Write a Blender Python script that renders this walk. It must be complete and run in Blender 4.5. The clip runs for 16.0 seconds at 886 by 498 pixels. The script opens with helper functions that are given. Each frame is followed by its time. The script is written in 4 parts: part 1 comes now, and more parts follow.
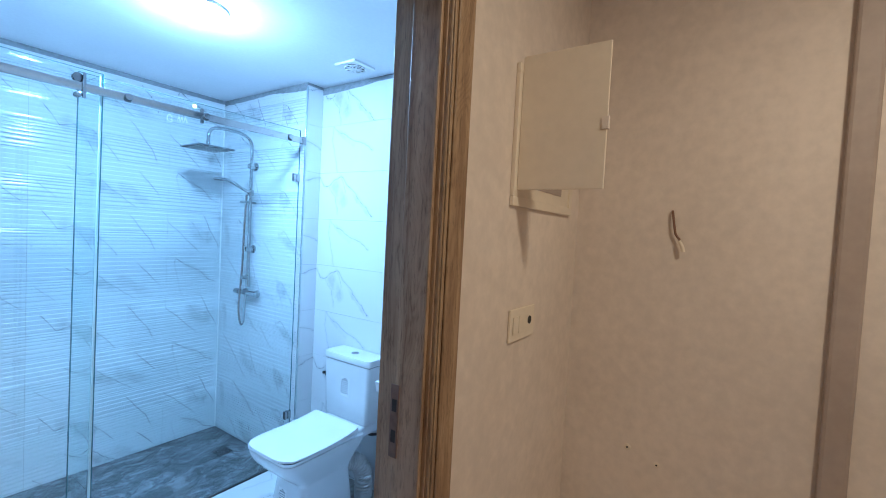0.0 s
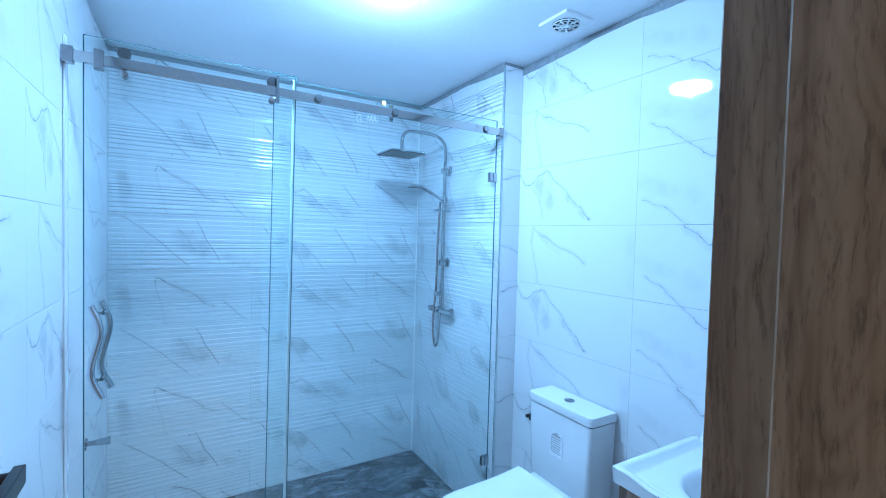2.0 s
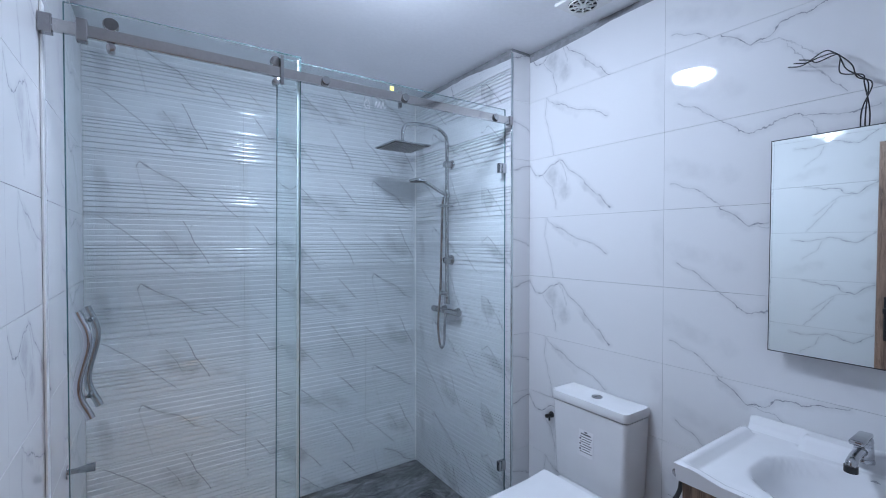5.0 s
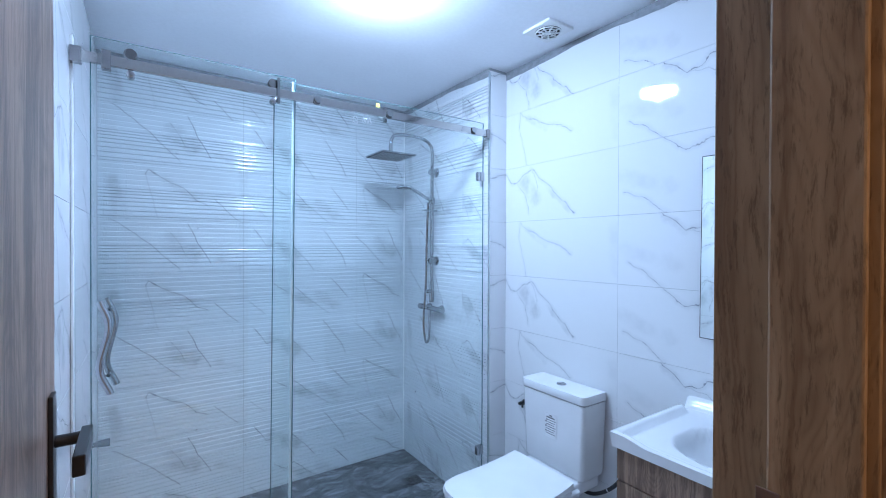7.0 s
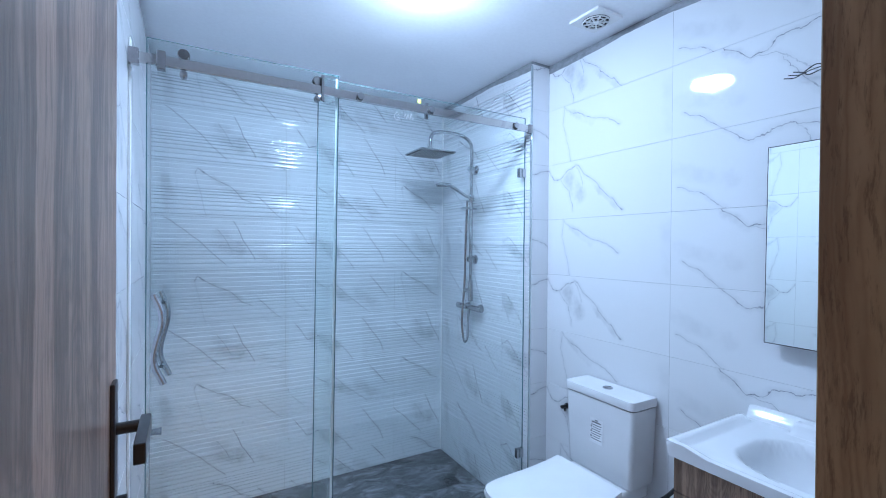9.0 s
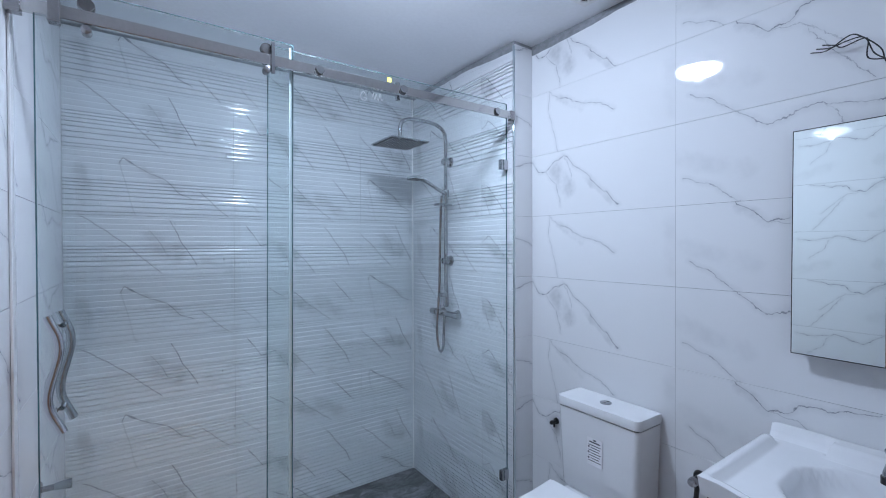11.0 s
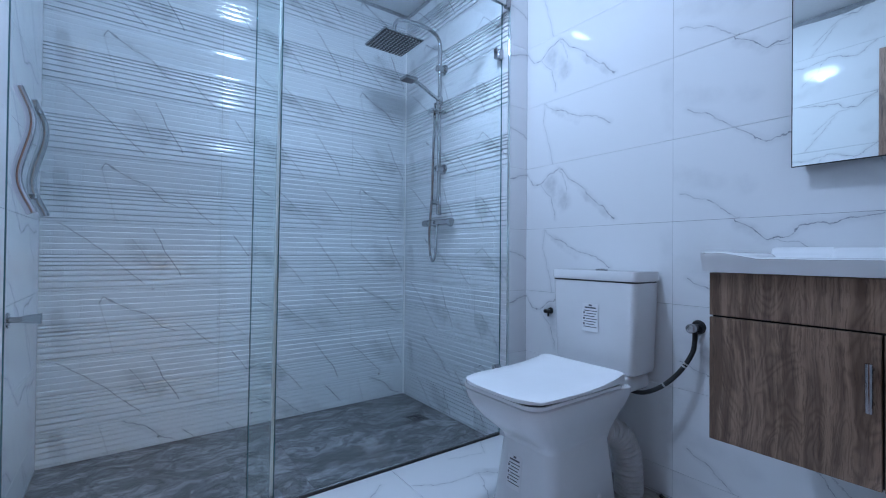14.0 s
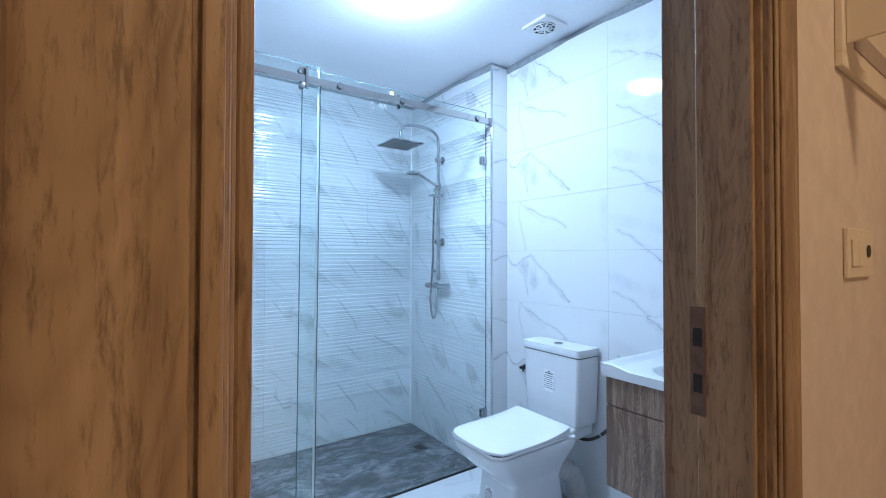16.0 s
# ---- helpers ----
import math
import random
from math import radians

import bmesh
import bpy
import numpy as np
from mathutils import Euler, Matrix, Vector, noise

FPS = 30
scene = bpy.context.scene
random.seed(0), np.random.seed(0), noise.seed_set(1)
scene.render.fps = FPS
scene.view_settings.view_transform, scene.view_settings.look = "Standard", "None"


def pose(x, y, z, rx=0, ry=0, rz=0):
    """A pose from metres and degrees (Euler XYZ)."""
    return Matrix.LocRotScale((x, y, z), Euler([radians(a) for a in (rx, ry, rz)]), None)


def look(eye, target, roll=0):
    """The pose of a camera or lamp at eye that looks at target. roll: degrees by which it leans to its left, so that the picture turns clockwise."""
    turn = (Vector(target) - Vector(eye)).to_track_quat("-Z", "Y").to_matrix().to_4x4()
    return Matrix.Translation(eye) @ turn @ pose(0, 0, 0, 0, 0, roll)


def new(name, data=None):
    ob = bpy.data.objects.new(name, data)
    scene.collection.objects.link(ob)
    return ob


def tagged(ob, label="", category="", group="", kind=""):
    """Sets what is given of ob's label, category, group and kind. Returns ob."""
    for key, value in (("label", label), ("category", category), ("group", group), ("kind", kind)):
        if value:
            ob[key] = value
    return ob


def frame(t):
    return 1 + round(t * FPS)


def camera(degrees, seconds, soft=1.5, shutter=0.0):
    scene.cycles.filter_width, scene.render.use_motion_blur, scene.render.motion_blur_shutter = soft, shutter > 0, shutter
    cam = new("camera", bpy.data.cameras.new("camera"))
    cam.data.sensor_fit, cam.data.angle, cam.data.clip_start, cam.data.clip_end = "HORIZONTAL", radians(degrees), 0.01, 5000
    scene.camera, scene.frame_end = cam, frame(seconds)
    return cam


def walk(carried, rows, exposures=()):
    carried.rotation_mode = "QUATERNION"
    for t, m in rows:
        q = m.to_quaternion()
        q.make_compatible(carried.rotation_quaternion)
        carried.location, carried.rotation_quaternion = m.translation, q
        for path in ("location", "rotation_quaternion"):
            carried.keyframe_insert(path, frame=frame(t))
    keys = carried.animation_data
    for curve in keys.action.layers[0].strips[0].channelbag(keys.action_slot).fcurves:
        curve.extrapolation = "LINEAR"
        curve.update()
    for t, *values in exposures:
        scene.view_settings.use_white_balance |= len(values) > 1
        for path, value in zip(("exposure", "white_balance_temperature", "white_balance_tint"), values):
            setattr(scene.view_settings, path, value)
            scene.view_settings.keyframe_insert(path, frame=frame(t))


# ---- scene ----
cam = camera(91.2, 16.0, soft=1.0)
PATH = [
    (0, (0.039, 0.002, 1.66), (1.69, 1.128, 1.581), 3.0),
    (0.5, (0.178, 0.154, 1.638), (1.673, 1.48, 1.559), 2.6),
    (1, (0.261, 0.27, 1.64), (1.641, 1.716, 1.566), 2.2),
    (1.5, (0.356, 0.388, 1.632), (1.593, 1.958, 1.566), 1.8),
    (2, (0.407, 0.516, 1.639), (1.428, 2.235, 1.575), 1.5),
    (2.5, (0.364, 0.608, 1.663), (1.243, 2.404, 1.607), 1.3),
    (3, (0.308, 0.683, 1.741), (1.147, 2.498, 1.691), 1.1),
    (3.5, (0.281, 0.744, 1.737), (1.125, 2.557, 1.693), 0.7),
    (4, (0.279, 0.741, 1.685), (1.221, 2.506, 1.648), 0.4),
    (4.5, (0.285, 0.734, 1.657), (1.323, 2.443, 1.623), 0.2),
    (5, (0.306, 0.726, 1.571), (1.429, 2.381, 1.539), 0.0),
    (5.2, (0.305, 0.719, 1.533), (1.451, 2.357, 1.504), 0.1),
    (7.3, (0.247, 0.467, 1.563), (1.363, 2.126, 1.554), 0.3),
    (7.5, (0.239, 0.459, 1.564), (1.331, 2.135, 1.553), 0.4),
    (8, (0.238, 0.457, 1.541), (1.286, 2.161, 1.529), 0.4),
    (8.5, (0.243, 0.47, 1.544), (1.257, 2.193, 1.535), 0.4),
    (8.7, (0.24, 0.495, 1.542), (1.239, 2.227, 1.529), 0.5),
    (10.8, (0.342, 0.816, 1.583), (1.441, 2.486, 1.565), -0.2),
    (11, (0.338, 0.82, 1.554), (1.482, 2.461, 1.535), -0.2),
    (11.5, (0.319, 0.816, 1.482), (1.506, 2.426, 1.467), -0.2),
    (12, (0.298, 0.813, 1.409), (1.486, 2.422, 1.398), 0.1),
    (12.5, (0.32, 0.825, 1.265), (1.504, 2.436, 1.26), 0.3),
    (13, (0.338, 0.847, 1.118), (1.526, 2.455, 1.119), 0.4),
    (13.5, (0.351, 0.865, 1.027), (1.54, 2.473, 1.039), 0.4),
    (14, (0.361, 0.863, 0.932), (1.537, 2.481, 0.955), 0.5),
    (14.5, (0.318, 0.83, 0.857), (1.48, 2.457, 0.875), 0.6),
    (15, (0.236, 0.731, 0.834), (1.383, 2.369, 0.846), 0.6),
    (15.5, (0.169, 0.546, 1.027), (1.302, 2.194, 1.045), 0.5),
    (15.7, (0.144, 0.45, 1.192), (1.263, 2.108, 1.204), 0.1),
    (16, (0.086, 0.329, 1.352), (1.22, 1.977, 1.384), 0.1),
]
EXPOSURES = [(0, 0.7, 4600, -8), (1.0, 0.72, 4600, -9), (1.5, 0.6, 4550, -9), (2.3, 0.38, 4650, -8), (3.0, 0.05, 5900, 4), (3.8, 0.0, 6500, 11), (5.2, -0.05, 6800, 13), (7.4, 0.4, 5600, 6), (8.7, 0.35, 5700, 6),
             (10.8, -0.05, 6800, 12), (12.5, -0.1, 6600, 11), (14.5, -0.05, 5700, 8), (15.2, 0.15, 5850, 7), (15.6, 0.4, 5800, 5), (16, 0.6, 5750, 1)]
BATH_WATTS, BATH_COLOUR, BATH_GLOW = 13.0, (0.62, 0.775, 1.02), 148.0
HALL_WATTS, HALL_COLOUR = 13.5, (1.0, 0.655, 0.39)

# ---- exposure ----
walk(cam, [(t, look(eye, target, roll)) for t, eye, target, roll in PATH], EXPOSURES)

# ---- plan, in metres ----
XL, XR = 0.04, 2.071            # tiled faces of the side walls
XP, YP = 1.937, 2.465            # furred-out end wall of the shower
YB = 3.493                      # tiled back wall of the shower
YG = 2.515                      # glass screen
YH, YD = 0.612, 0.768           # hall face and room face of the door wall
JL, JR = 0.13, 0.897             # faces of the door jambs
ZT, ZC = 2.588, 2.62           # top of the tiles, ceiling
ZS = -0.045                     # sunk shower floor
DOOR_H = 2.25
TILE_H, TILE_W = 0.3195, 0.765
JOINTS = [0.1065 + TILE_H * i for i in range(8)]

# ---- world and lamps ----
world = bpy.data.worlds.new("world")
scene.world = world
world.use_nodes = True
world.node_tree.nodes["Background"].inputs[0].default_value = (0.5, 0.6, 0.8, 1)
world.node_tree.nodes["Background"].inputs[1].default_value = 0.02


def area_lamp(name, m, size, watts, colour):
    data = bpy.data.lights.new(name, "AREA")
    data.shape, data.size, data.energy, data.color = "DISK", size, watts, colour
    ob = new(name, data)
    ob.matrix_world = m
    return ob


LAMP = (1.05, 2.085)
bulb = bpy.data.lights.new("bathroom_lamp_light", "POINT")
bulb.shadow_soft_size, bulb.energy, bulb.color = 0.014, BATH_WATTS, BATH_COLOUR
new("bathroom_lamp_light", bulb).location = (LAMP[0], LAMP[1], ZC - 0.066)
# added warm light, source unseen; placed only to brighten the hall
HALL_FILL = (0.8, -0.75)
area_lamp("hall_fill_light", pose(HALL_FILL[0], HALL_FILL[1], 2.84), 0.24, HALL_WATTS, HALL_COLOUR)


# ---- materials ----
def material(name, colour=(0.8, 0.8, 0.8), rough=0.5, metal=0.0):
    mat = bpy.data.materials.new(name)
    mat.use_nodes = True
    b = mat.node_tree.nodes["Principled BSDF"]
    b.inputs["Base Color"].default_value = (*colour, 1)
    b.inputs["Roughness"].default_value = rough
    b.inputs["Metallic"].default_value = metal
    return mat, mat.node_tree, b


def math_node(tree, op, a, b=None, clamp=False):
    n = tree.nodes.new("ShaderNodeMath")
    n.operation, n.use_clamp = op, clamp
    for i, v in enumerate((a, b)):
        if v is None:
            continue
        if isinstance(v, (int, float)):
            n.inputs[i].default_value = v
        else:
            tree.links.new(v, n.inputs[i])
    return n.outputs[0]


def mix_colour(tree, fac, a, b):
    n = tree.nodes.new("ShaderNodeMix")
    n.data_type = "RGBA"
    for i, v in ((0, fac), (6, a), (7, b)):
        if isinstance(v, (int, float)):
            n.inputs[i].default_value = v
        elif isinstance(v, tuple):
            n.inputs[i].default_value = (*v, 1)
        else:
            tree.links.new(v, n.inputs[i])
    return n.outputs[2]


def ramp(tree, value, lo, hi):
    n = tree.nodes.new("ShaderNodeMapRange")
    n.interpolation_type = "SMOOTHSTEP"
    tree.links.new(value, n.inputs[0])
    n.inputs[1].default_value, n.inputs[2].default_value = lo, hi
    return n.outputs[0]


def coords(tree, kind="Object"):
    return tree.nodes.new("ShaderNodeTexCoord").outputs[kind]


def noise_tex(tree, vector, scale, detail=4.0, rough=0.55, dist=0.0):
    n = tree.nodes.new("ShaderNodeTexNoise")
    tree.links.new(vector, n.inputs["Vector"])
    n.inputs["Scale"].default_value, n.inputs["Detail"].default_value = scale, detail
    n.inputs["Roughness"].default_value, n.inputs["Distortion"].default_value = rough, dist
    return n.outputs["Fac"], n.outputs["Color"]


def scaled(tree, vector, s, offset=(0, 0, 0)):
    n = tree.nodes.new("ShaderNodeMapping")
    tree.links.new(vector, n.inputs["Vector"])
    n.inputs["Scale"].default_value, n.inputs["Location"].default_value = s, offset
    return n.outputs[0]


def bump(tree, b, height, strength, distance=0.002):
    n = tree.nodes.new("ShaderNodeBump")
    tree.links.new(height, n.inputs["Height"])
    n.inputs["Strength"].default_value, n.inputs["Distance"].default_value = strength, distance
    tree.links.new(n.outputs[0], b.inputs["Normal"])


def wavy_coords(tree, v, amount, scale):
    """Coordinates pushed about by noise, for veins that wander."""
    _, c = noise_tex(tree, v, scale, 5.0, 0.62)
    sub = tree.nodes.new("ShaderNodeVectorMath")
    sub.operation = "SUBTRACT"
    tree.links.new(c, sub.inputs[0])
    sub.inputs[1].default_value = (0.5, 0.5, 0.5)
    mul = tree.nodes.new("ShaderNodeVectorMath")
    mul.operation = "SCALE"
    tree.links.new(sub.outputs[0], mul.inputs[0])
    mul.inputs["Scale"].default_value = amount
    add = tree.nodes.new("ShaderNodeVectorMath")
    add.operation = "ADD"
    tree.links.new(v, add.inputs[0])
    tree.links.new(mul.outputs[0], add.inputs[1])
    return add.outputs[0]


def segment_distance(tree, x, y, p, q):
    """Distance in the tile's plane from the point (x, y) to the stroke from p to q."""
    dx, dy = q[0] - p[0], q[1] - p[1]
    l2 = dx * dx + dy * dy
    ax, ay = math_node(tree, "SUBTRACT", x, p[0]), math_node(tree, "SUBTRACT", y, p[1])
    t = math_node(tree, "ADD", math_node(tree, "MULTIPLY", ax, dx / l2), math_node(tree, "MULTIPLY", ay, dy / l2), True)
    ex = math_node(tree, "SUBTRACT", ax, math_node(tree, "MULTIPLY", t, dx))
    ey = math_node(tree, "SUBTRACT", ay, math_node(tree, "MULTIPLY", t, dy))
    return math_node(tree, "SQRT", math_node(tree, "ADD", math_node(tree, "MULTIPLY", ex, ex), math_node(tree, "MULTIPLY", ey, ey)))


def marble(name, strokes, smudges, base=(0.73, 0.74, 0.76), vein=(0.15, 0.165, 0.2), rough=0.04, width=0.0028, boost=1.0, wander=0.045, bleed=0.16):
    """Glazed white tile with a printed vein. Strokes and smudges lie in the tile's own plane: u along it, v up, metres from its middle."""
    mat, tree, b = material(name, base, rough)
    o = coords(tree)
    w = wavy_coords(tree, o, wander, 16.0)
    w = wavy_coords(tree, w, 0.012, 70.0)
    sep = tree.nodes.new("ShaderNodeSeparateXYZ")
    tree.links.new(w, sep.inputs[0])
    x, y = sep.outputs[0], sep.outputs[2]
    broken, _ = noise_tex(tree, o, 42.0, 3.0)
    dash = math_node(tree, "ADD", math_node(tree, "MULTIPLY", ramp(tree, broken, 0.36, 0.6), 0.55), 0.45)
    total = None
    for path, strength in strokes:
        for p, q in zip(path, path[1:]):
            d = segment_distance(tree, x, y, p, q)
            line = math_node(tree, "SUBTRACT", 1.0, ramp(tree, d, width * 0.25, width))
            halo = math_node(tree, "MULTIPLY", math_node(tree, "SUBTRACT", 1.0, ramp(tree, d, 0.0, 0.022)), bleed)
            one = math_node(tree, "MULTIPLY", math_node(tree, "MAXIMUM", math_node(tree, "MULTIPLY", line, dash), halo), strength)
            total = one if total is None else math_node(tree, "MAXIMUM", total, one)
    cloud, _ = noise_tex(tree, o, 9.0, 5.0)
    for (p, q), wide, strength in smudges:
        d = segment_distance(tree, x, y, p, q)
        s = math_node(tree, "MULTIPLY", math_node(tree, "SUBTRACT", 1.0, ramp(tree, d, wide * 0.2, wide)), math_node(tree, "MULTIPLY", ramp(tree, cloud, 0.3, 0.7), strength))
        total = math_node(tree, "MAXIMUM", total, s)
    total = math_node(tree, "MINIMUM", math_node(tree, "MULTIPLY", total, boost), 0.95)
    soft, _ = noise_tex(tree, scaled(tree, o, (1, 1, 1.7)), 3.0, 3.0)
    ground = mix_colour(tree, math_node(tree, "MULTIPLY", soft, 0.25), base, tuple(c * 0.86 for c in base))
    tree.links.new(mix_colour(tree, total, ground, vein), b.inputs["Base Color"])
    ripple, _ = noise_tex(tree, o, 6.0, 2.0)
    bump(tree, b, ripple, 0.05, 0.004)
    return mat


# Two prints, which take turns from row to row, and two for the second column.
STROKES_A = ([
    ([(-0.38, 0.13), (-0.33, 0.07), (-0.29, 0.065), (-0.23, 0.11), (-0.17, 0.135), (-0.1, 0.07), (0.0, -0.01), (0.13, -0.13)], 0.85),
    ([(-0.29, 0.065), (-0.22, 0.0), (-0.19, -0.11)], 0.6),
    ([(-0.17, 0.13), (-0.12, 0.04), (-0.13, -0.06)], 0.35)],
    [(((-0.22, 0.07), (-0.15, -0.03)), 0.07, 0.42), (((-0.05, 0.02), (0.1, -0.12)), 0.02, 0.25)])
STROKES_B = ([
    ([(-0.26, 0.155), (-0.27, 0.06), (-0.24, -0.02), (-0.21, -0.155)], 0.5),
    ([(-0.26, 0.15), (-0.2, 0.11), (-0.13, 0.085), (-0.06, 0.04), (0.02, 0.03), (0.11, -0.02)], 0.75)],
    [(((-0.2, 0.11), (-0.06, 0.03)), 0.03, 0.4), (((0.36, 0.1), (0.38, -0.1)), 0.05, 0.1)])
STROKES_C = ([
    ([(-0.33, -0.055), (-0.25, -0.1), (-0.17, -0.158)], 0.75),
    ([(-0.175, 0.158), (-0.12, 0.12), (-0.07, 0.088), (-0.02, 0.1), (0.01, 0.125), (0.09, 0.135), (0.2, 0.155)], 0.85),
    ([(-0.07, 0.088), (0.02, 0.07), (0.09, 0.01), (0.14, -0.04)], 0.45),
    ([(0.03, 0.05), (0.1, -0.05), (0.18, -0.15)], 0.6)],
    [(((-0.35, 0.0), (-0.12, -0.06)), 0.05, 0.12), (((-0.16, 0.14), (-0.08, 0.08)), 0.03, 0.3)])
STROKES_D = ([
    ([(-0.35, -0.05), (-0.24, -0.1), (-0.16, -0.158)], 0.6),
    ([(-0.165, 0.158), (-0.11, 0.11), (-0.06, 0.095), (0.0, 0.12), (0.07, 0.125), (0.16, 0.1), (0.26, 0.11)], 0.75),
    ([(0.07, 0.125), (0.12, 0.05), (0.2, -0.02)], 0.5)],
    [(((-0.37, 0.02), (-0.14, -0.05)), 0.05, 0.14), (((0.1, -0.05), (0.3, -0.12)), 0.05, 0.12)])
M_A, M_B, M_C, M_D = (marble("glazed_marble_" + k, *st) for k, st in zip("abcd", (STROKES_A, STROKES_B, STROKES_C, STROKES_D)))
# the ribbed tiles: straight slanting hairlines round a grey patch, and a hooked vein that runs downhill
RIBBED_A = ([
    ([(-0.3, 0.155), (-0.14, 0.03), (0.02, -0.13)], 0.65),
    ([(-0.03, 0.09), (0.02, 0.02), (0.04, -0.03), (0.1, -0.05), (0.12, -0.02)], 0.55),
    ([(0.06, 0.14), (0.11, 0.03), (0.18, -0.09)], 0.75)],
    [(((-0.02, 0.04), (0.09, -0.03)), 0.075, 0.38), (((0.22, -0.06), (0.33, -0.13)), 0.04, 0.2)])
RIBBED_B = ([
    ([(-0.15, 0.1), (-0.135, 0.125), (-0.1, 0.1)], 0.8),
    ([(-0.12, 0.12), (-0.03, 0.06), (0.04, 0.035), (0.11, -0.04), (0.16, -0.06)], 0.75),
    ([(-0.15, 0.1), (-0.12, -0.02), (-0.09, -0.155)], 0.28),
    ([(0.2, -0.02), (0.33, -0.15)], 0.6)],
    [(((-0.06, 0.08), (0.1, -0.02)), 0.03, 0.3), (((-0.3, 0.05), (-0.27, -0.1)), 0.05, 0.22)])
RIBBED_C = ([
    ([(-0.32, 0.12), (-0.24, 0.01), (-0.17, 0.03), (-0.08, 0.02), (0.02, -0.09), (0.07, -0.155)], 0.75),
    ([(-0.17, 0.03), (-0.1, -0.06), (-0.06, -0.14)], 0.6),
    ([(0.14, 0.12), (0.27, -0.05), (0.3, -0.12)], 0.7)],
    [(((-0.2, 0.03), (-0.06, -0.05)), 0.07, 0.36)])
RIBBED_D = ([
    ([(-0.2, 0.08), (-0.12, 0.03), (-0.07, 0.06), (0.03, -0.03), (0.17, -0.14)], 0.75),
    ([(0.2, 0.1), (0.32, -0.04)], 0.8),
    ([(-0.34, -0.03), (-0.25, -0.12)], 0.5)],
    [(((-0.13, 0.05), (0.05, -0.06)), 0.05, 0.36), (((0.1, -0.02), (0.25, -0.11)), 0.06, 0.25)])
R_A, R_B, R_C, R_D = (marble("ribbed_marble_" + k, *st, base=(0.68, 0.7, 0.73), vein=(0.09, 0.105, 0.135), rough=0.1, width=0.0032, boost=1.1, wander=0.022, bleed=0.07) for k, st in zip("abcd", (RIBBED_A, RIBBED_B, RIBBED_C, RIBBED_D)))
M_FLOOR_TILE = marble("polished_floor_marble", [
    ([(-0.3, 0.06), (-0.18, 0.0), (-0.1, 0.04), (0.02, -0.05), (0.2, -0.06), (0.31, -0.12)], 0.7),
    ([(0.02, -0.05), (0.1, 0.1), (0.24, 0.2)], 0.6),
    ([(-0.2, -0.3), (-0.12, -0.18), (0.05, -0.22)], 0.45)],
    [(((-0.1, 0.04), (0.02, -0.05)), 0.05, 0.3)], rough=0.1)


def plain(name, colour, rough, metal=0.0, grain=30.0, spread=0.12, relief=0.0, stain=2.5):
    """A plain surface with fine grain and faint larger stains."""
    mat, tree, b = material(name, colour, rough, metal)
    o = coords(tree)
    fine, _ = noise_tex(tree, o, grain, 5.0)
    large, _ = noise_tex(tree, o, stain, 4.0)
    f = math_node(tree, "ADD", math_node(tree, "MULTIPLY", fine, 0.5), math_node(tree, "MULTIPLY", large, 0.5))
    lo, hi = tuple(c * (1 - spread) for c in colour), tuple(min(1.0, c * (1 + spread)) for c in colour)
    tree.links.new(mix_colour(tree, ramp(tree, f, 0.3, 0.7), lo, hi), b.inputs["Base Color"])
    r = math_node(tree, "ADD", math_node(tree, "MULTIPLY", large, rough * 0.4), rough * 0.8)
    tree.links.new(r, b.inputs["Roughness"])
    if relief:
        bump(tree, b, fine, relief, 0.003)
    return mat


def wood(name, dark, mid, light, rough, along="z", scale=1.0, pore=0.055):
    """Wood-grain laminate: long fibres, darker streaks and an arched figure."""
    mat, tree, b = material(name, mid, rough)
    o = coords(tree)
    s = {"z": (1, 1, 0.055), "y": (1, 0.055, 1), "x": (0.055, 1, 1)}[along]
    w = wavy_coords(tree, o, 0.03, 3.0)
    fibre, _ = noise_tex(tree, scaled(tree, w, tuple(pore if q < 1 else q for q in s)), 150.0 * scale, 6.0, 0.7)
    streak, _ = noise_tex(tree, scaled(tree, w, s), 26.0 * scale, 4.0, 0.6, 0.6)
    broad, _ = noise_tex(tree, scaled(tree, o, s), 7.0 * scale, 2.0)
    wide_s = {"z": (1, 1, 0.22), "y": (1, 0.22, 1), "x": (0.22, 1, 1)}[along]
    ring, _ = noise_tex(tree, scaled(tree, w, wide_s), 5.0 * scale, 2.0, 0.5, 1.2)
    arcs = math_node(tree, "ABSOLUTE", math_node(tree, "SINE", math_node(tree, "MULTIPLY", ring, 75.0)))
    f = math_node(tree, "ADD", math_node(tree, "MULTIPLY", streak, 0.65), math_node(tree, "MULTIPLY", arcs, 0.06))
    f = math_node(tree, "ADD", f, math_node(tree, "MULTIPLY", broad, 0.25))
    c = mix_colour(tree, ramp(tree, f, 0.38, 0.56), dark, mid)
    c = mix_colour(tree, ramp(tree, f, 0.54, 0.72), c, light)
    c = mix_colour(tree, math_node(tree, "MULTIPLY", ramp(tree, fibre, 0.5, 0.66), 0.6), c, tuple(q * 0.45 for q in dark))
    tree.links.new(c, b.inputs["Base Color"])
    bump(tree, b, fibre, 0.25, 0.0012)
    return mat


